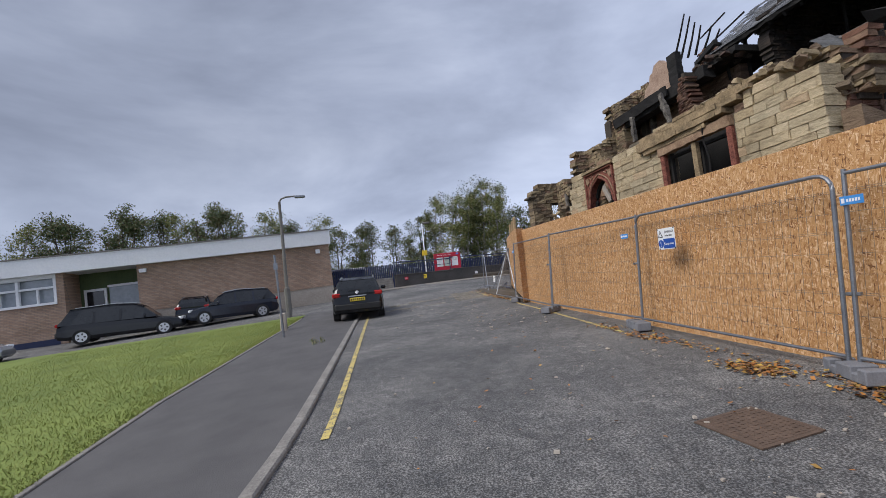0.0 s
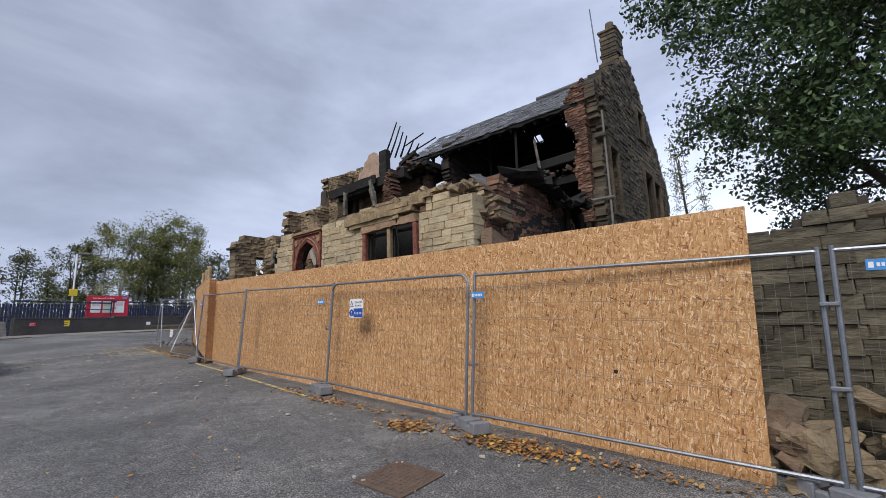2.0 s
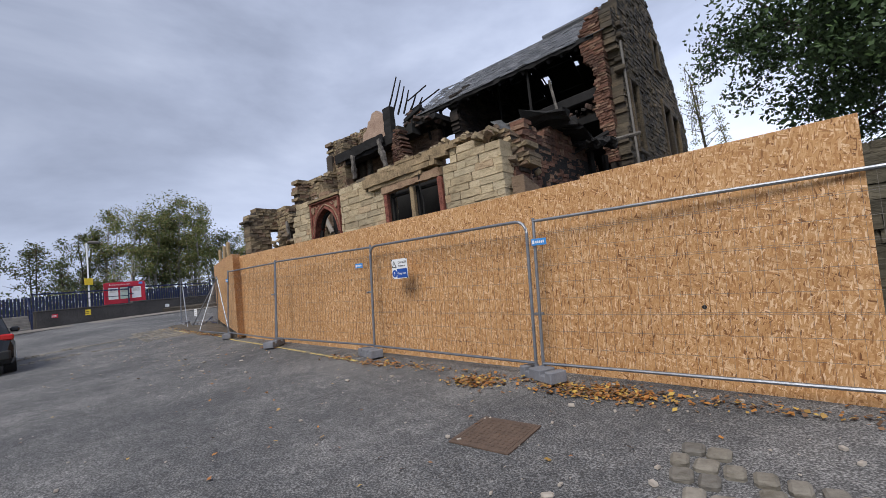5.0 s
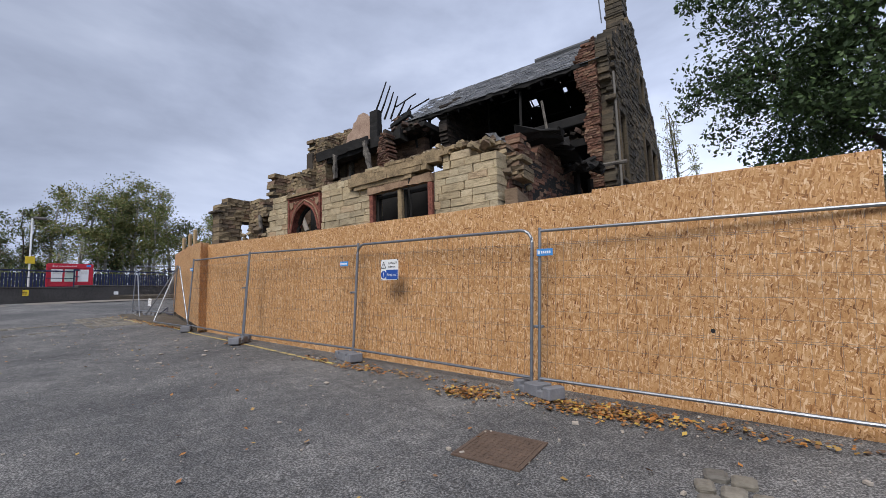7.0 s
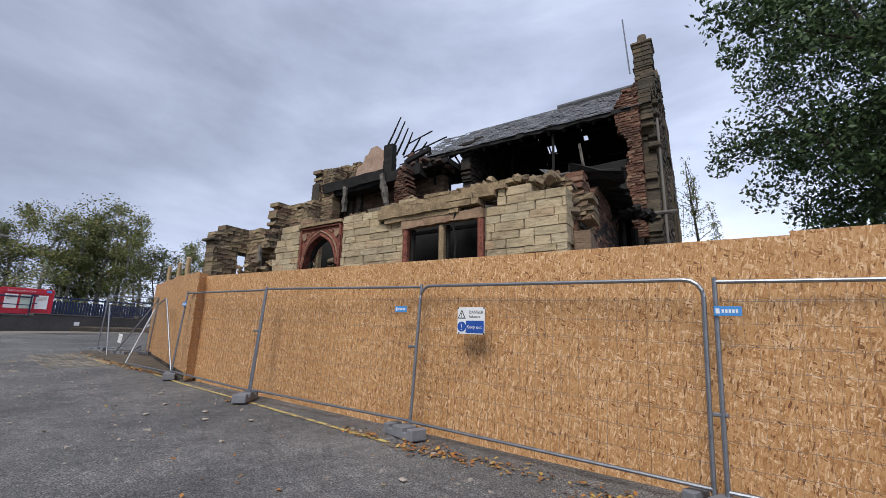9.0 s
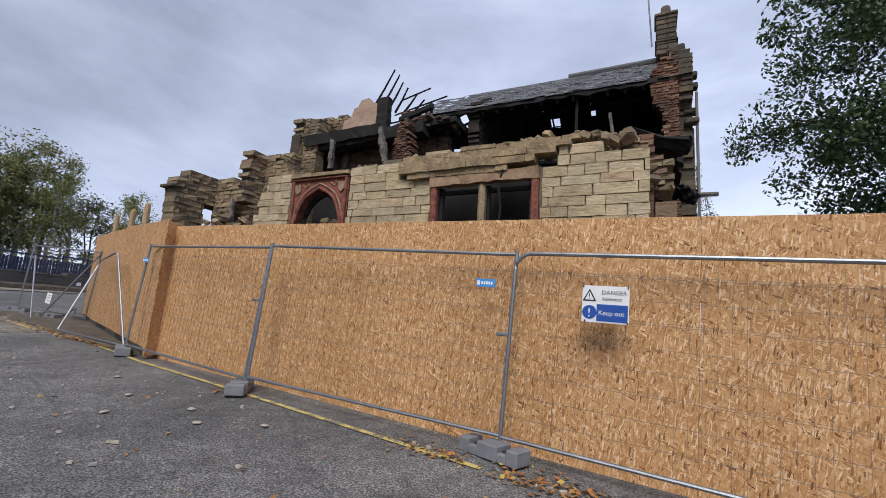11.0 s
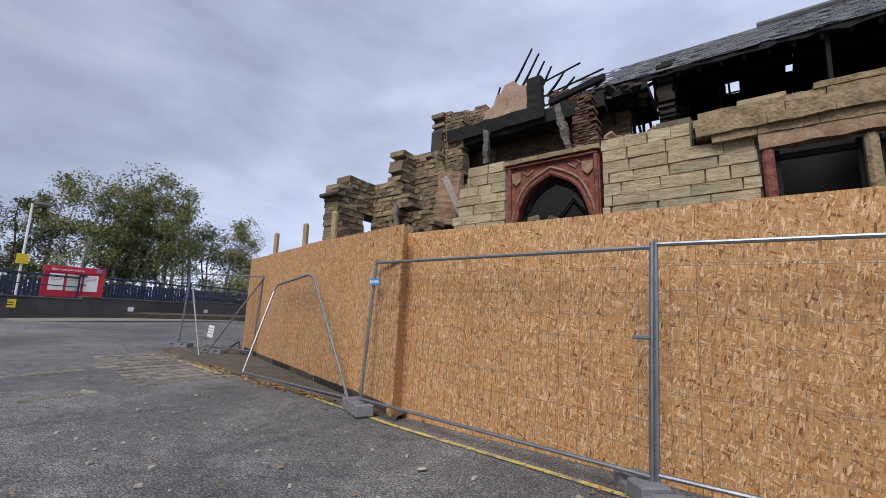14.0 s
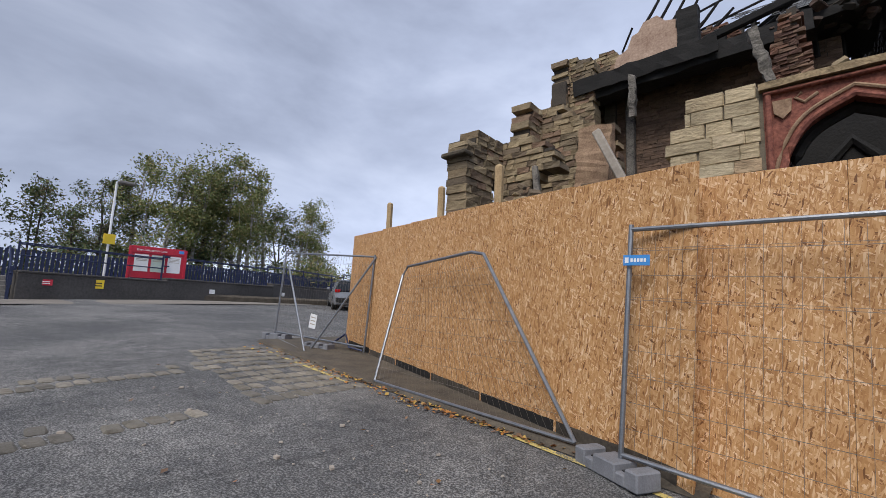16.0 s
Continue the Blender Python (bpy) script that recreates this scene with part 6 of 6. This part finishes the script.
            part("wheel_arch", boxed((f * L, s * (W / 2 - 0.1), 0.42), (0.76, 0.18, 0.52), None, 0.15), INK, t)
    part("rear_bumper", boxed((-0.492 * L, 0, 0.50), (0.12, W * 0.9, 0.26), None, 0.05), INK, t)
    if plate:
        part("chrome_strip", boxed((-0.507 * L, 0, 0.88), (0.03, 0.62, 0.03)), ALLOY, t)
        pl = part("number_plate", boxed((-0.512 * L, 0, 0.76), (0.02, 0.52, 0.115), None, 0.004), PLATE, t)
        for k in range(7):
            part("plate_mark", boxed((-0.512 * L - 0.012, -0.2 + 0.065 * k + (0.02 if k > 3 else 0), 0.76), (0.004, 0.036, 0.07)), INK, pl)
        part("badge", boxed((-0.507 * L, 0, 1.0), (0.03, 0.09, 0.11), Euler((0.785, 0, 0)).to_matrix(), 0.01), ALLOY, t)
        part("wiper", boxed((-0.475 * L, 0.1, 1.08), (0.02, 0.4, 0.025)), INK, t)
    return t


def car_at(x, y, heading):
    return Matrix.Translation((x, y, gz(x, y) + 0.0)) @ Euler((0, math.atan(0.037) * math.cos(radians(heading)) * 1, radians(heading))).to_matrix().to_4x4()


car("compact_suv", "black compact crossover parked half on the kerb", car_at(-10.9, -4.62, 177), CARBLACK, 4.1, 1.80, 1.50, plate="y")
car("estate_car", "black estate car parked beyond the lawn", car_at(-17.2, -15.6, 104), CARBLACK, 5.0, 1.95, 1.66, True)
car("hatchback", "dark blue hatchback parked by the brick building", car_at(-18.3, -11.1, 288), CARDARK, 4.3, 1.80, 1.55)
car("small_car", "dark blue small car parked behind the others", car_at(-20.8, -13.6, 190), CARDARK, 3.9, 1.7, 1.45)
car("silver_saloon", "silver car parked beyond the lawn", car_at(-14.2, -21.0, 104), CARSILVER, 4.4, 1.78, 1.42)
car("silver_hatchback", "silver hatchback parked beside the station road", car_at(-25.0, 11.2, 150), CARSILVER, 4.1, 1.75, 1.5)

# ---- boundary wall with fallen stones ----
bwall = thing("boundary_wall", "old mossy coursed stone boundary wall, partly collapsed", "wall")
masonry(bwall, "stone", (6.2, 0.95, -0.5), (1, 0.02, 0), 6.5, -0.4, skyline((0, 1.75), (0.5, 1.95), (0.9, 2.12), (1.3, 2.2), (1.55, 2.02), (6.5, 1.95)), WALLSTONE, SOOTCORE, 0.14, 0.32, 0.4, limit=300, seed=91, ragged=0.05, proud=0.014, rough=0.035)
part("coping", boxed((10.0, 0.98, 2.02), (5.0, 0.46, 0.12), None, 0.03), DARKSTONE, bwall)
part("leaning_pipe", tubed([(7.5, 1.4, 1.9), (8.1, 1.9, 2.4), (8.6, 2.2, 3.3), (8.8, 2.3, 3.6)], 0.035, 6), LAMPGREY, bwall)
rubble("fallen_stones", "tumbled wall stones and slabs behind the fence", [(7.6, 0.35, -0.35, 1.1, 0.35, 0.7, 60, 0.3), (9.6, 0.3, -0.4, 1.3, 0.4, 0.6, 50, 0.34), (7.2, -0.1, -0.38, 0.5, 0.25, 0.15, 14, 0.22)], MIDSTONE, 9)

# ---- small litter ----
def fallen_leaves(name, label, spots, seed):
    rng = random.Random(seed)
    bm = bmesh.new()
    for x, y, sx, sy, count in spots:
        for _ in range(count):
            a, b = x + rng.gauss(0, sx), y + rng.gauss(0, sy)
            if b > hoard_y(a) - 0.03 and a > -6.4:
                continue
            c = Vector((a, b, gz(a, b) + rng.uniform(0.006, 0.03)))
            ang, s = rng.uniform(0, 6.28), rng.uniform(0.014, 0.036)
            u, v = Vector((math.cos(ang), math.sin(ang), rng.uniform(-0.4, 0.4))) * s, Vector((-math.sin(ang), math.cos(ang), rng.uniform(-0.5, 0.5))) * s * 0.7
            bm.faces.new([bm.verts.new(q) for q in (c + u, c + v + Vector((0, 0, 0.006)), c - u, c - v)])
    ob = part(name, bm, FALLEN)
    return tagged(ob, label, "leaves", kind="stuff")


fallen_leaves("leaf_litter", "drifts of orange and brown autumn leaves", [(2.75, -0.75, 0.2, 0.1, 320), (4.3, -0.62, 0.35, 0.13, 700), (3.5, -0.5, 0.5, 0.08, 160), (0.6, -0.45, 0.35, 0.12, 140), (-0.5, -0.35, 0.3, 0.1, 90), (1.6, -0.4, 0.6, 0.08, 120), (-3.6, -0.15, 0.2, 0.12, 60), (-10.3, 0.95, 0.9, 0.10, 420), (-8.5, 0.68, 0.8, 0.07, 360), (-12.6, 1.3, 0.8, 0.25, 300), (-11.5, 1.6, 1.0, 0.25, 200), (5.6, -0.55, 0.6, 0.1, 160), (8.0, -0.2, 0.8, 0.25, 200)], 4)
fallen_leaves("scattered_leaves", "single leaves scattered over the asphalt", [(1.5, -2.2, 3.5, 1.3, 90), (-5, -1.2, 3.5, 1.1, 70)], 6)
rng = random.Random(15)
ms, used = [], []
grit_mesh = blocks_for(CONCRETE, 0.09, 0.12)
for _ in range(420):
    x, y = rng.uniform(-12, 7), -abs(rng.gauss(0, 1.8)) - 0.2
    s = 0.008 + 0.03 * rng.random() ** 4
    ms.append(Matrix.Translation((x, y, gz(x, y) + s * 0.25)) @ Matrix.Rotation(rng.uniform(0, 6), 4, "Z") @ Matrix.Diagonal((s * 1.5, s, s * 0.7, 1)))
    used.append(grit_mesh[rng.randrange(6)])
tagged(joined("grit", ms, used, CONCRETE, None), "pale grit and stone chips on the asphalt", "grit", kind="stuff")
# grass blades on the lawn
vs, fs = [], []
for _ in range(52000):
    x = rng.uniform(-13.5, 4.0)
    y = lawn_y(x) - 0.05 - 9.5 * rng.random() ** 1.6
    z = gz(x, y) + 0.05
    h, a = rng.uniform(0.018, 0.05), rng.uniform(0, 6.28)
    w = 0.008
    i = len(vs)
    vs += [(x + w * math.cos(a), y + w * math.sin(a), z), (x - w * math.cos(a), y - w * math.sin(a), z), (x + rng.uniform(-0.03, 0.03), y + rng.uniform(-0.03, 0.03), z + h)]
    fs.append((i, i + 1, i + 2))
me = bpy.data.meshes.new("grass")
me.from_pydata(vs, [], fs)
me.materials.append(BLADE)
tagged(new("grass", me), "short mown grass blades on the verge", "grass", kind="stuff")

# small loose things
paper = thing("paper_notice", "small white paper notice hanging on the end fence", "notice", at=pose(-13.9, 2.08, 1.0, 0, 8, 10))
part("sheet", boxed((0, 0, 0), (0.2, 0.004, 0.3)), WHITE, paper)
for k in range(3):
    part("text_bar", boxed((0, -0.004, 0.08 - 0.07 * k), (0.14, 0.002, 0.02)), CONCRETE, paper)
knot = thing("board_hole", "small dark knot hole in a strand board", "hole", at=pose(5.31, hoard_y(5.31) - 0.012, 0.53, 90, 0, -4))
# flat black disc standing for the dark inside the hole
part("rim", tubed([(0, 0, -0.003), (0, 0, 0.003)], 0.022, 9), INK, knot)
cable = thing("loose_cable", "dark blue cable lying by the fence end", "cable")
part("sheath", tubed([(-13.6, 2.3, gz(-13.6, 2.3) + 0.05), (-13.3, 2.5, gz(-13, 2) + 0.35), (-12.9, 2.3, gz(-13, 2) + 0.12), (-12.6, 2.4, gz(-12.6, 2.4) + 0.1)], 0.02, 6), NAVY, cable)
for k, (x, y) in enumerate(((-3.2, -0.9), (-2.75, -1.15), (-4.2, -1.0), (-2.2, -0.8), (-5.2, -0.6), (-3.7, -1.5), (0.9, -1.3), (4.7, -2.6))):
    chip = part("stone_chip", boxed((0, 0, 0), (0.085, 0.06, 0.022), Euler((0.05, 0.05, k)).to_matrix(), 0.014), CONCRETE)
    chip.location = gp(x, y, 0.014)
    tagged(chip, "pale broken stone chip on the asphalt", "stone", "stone chips")
weed = bmesh.new()
rw = random.Random(2)
for x, y in ((-4.6, -5.9), (-5.1, -6.0), (-4.8, -5.75)):
    leaf_cloud(weed, (x, y, gz(x, y) + 0.07), 0.10, 60, 0.02, rw)
tagged(part("weed", weed, BIRCHLEAF), "small yellow-green weeds growing in the footpath", "weed", kind="stuff")

sleeper = thing("base_sleeper", "dark timber sleepers under the angled hoarding", "timber", kind="structure")
for k in range(6):
    a, e = Vector(LX[0]) + ld * (1.24 * k + 0.1), Vector(LX[0]) + ld * (1.24 * k + 1.3)
    q = (a + e) / 2
    part("sleeper", rugged((q.x, q.y + 0.03, gz(q.x, q.y) + 0.09), (1.2, 0.09, 0.14), Euler((0, 0.04, math.atan2(-ld.y, -ld.x))).to_matrix(), 0.01), CHAR if k % 2 else BARK, sleeper)
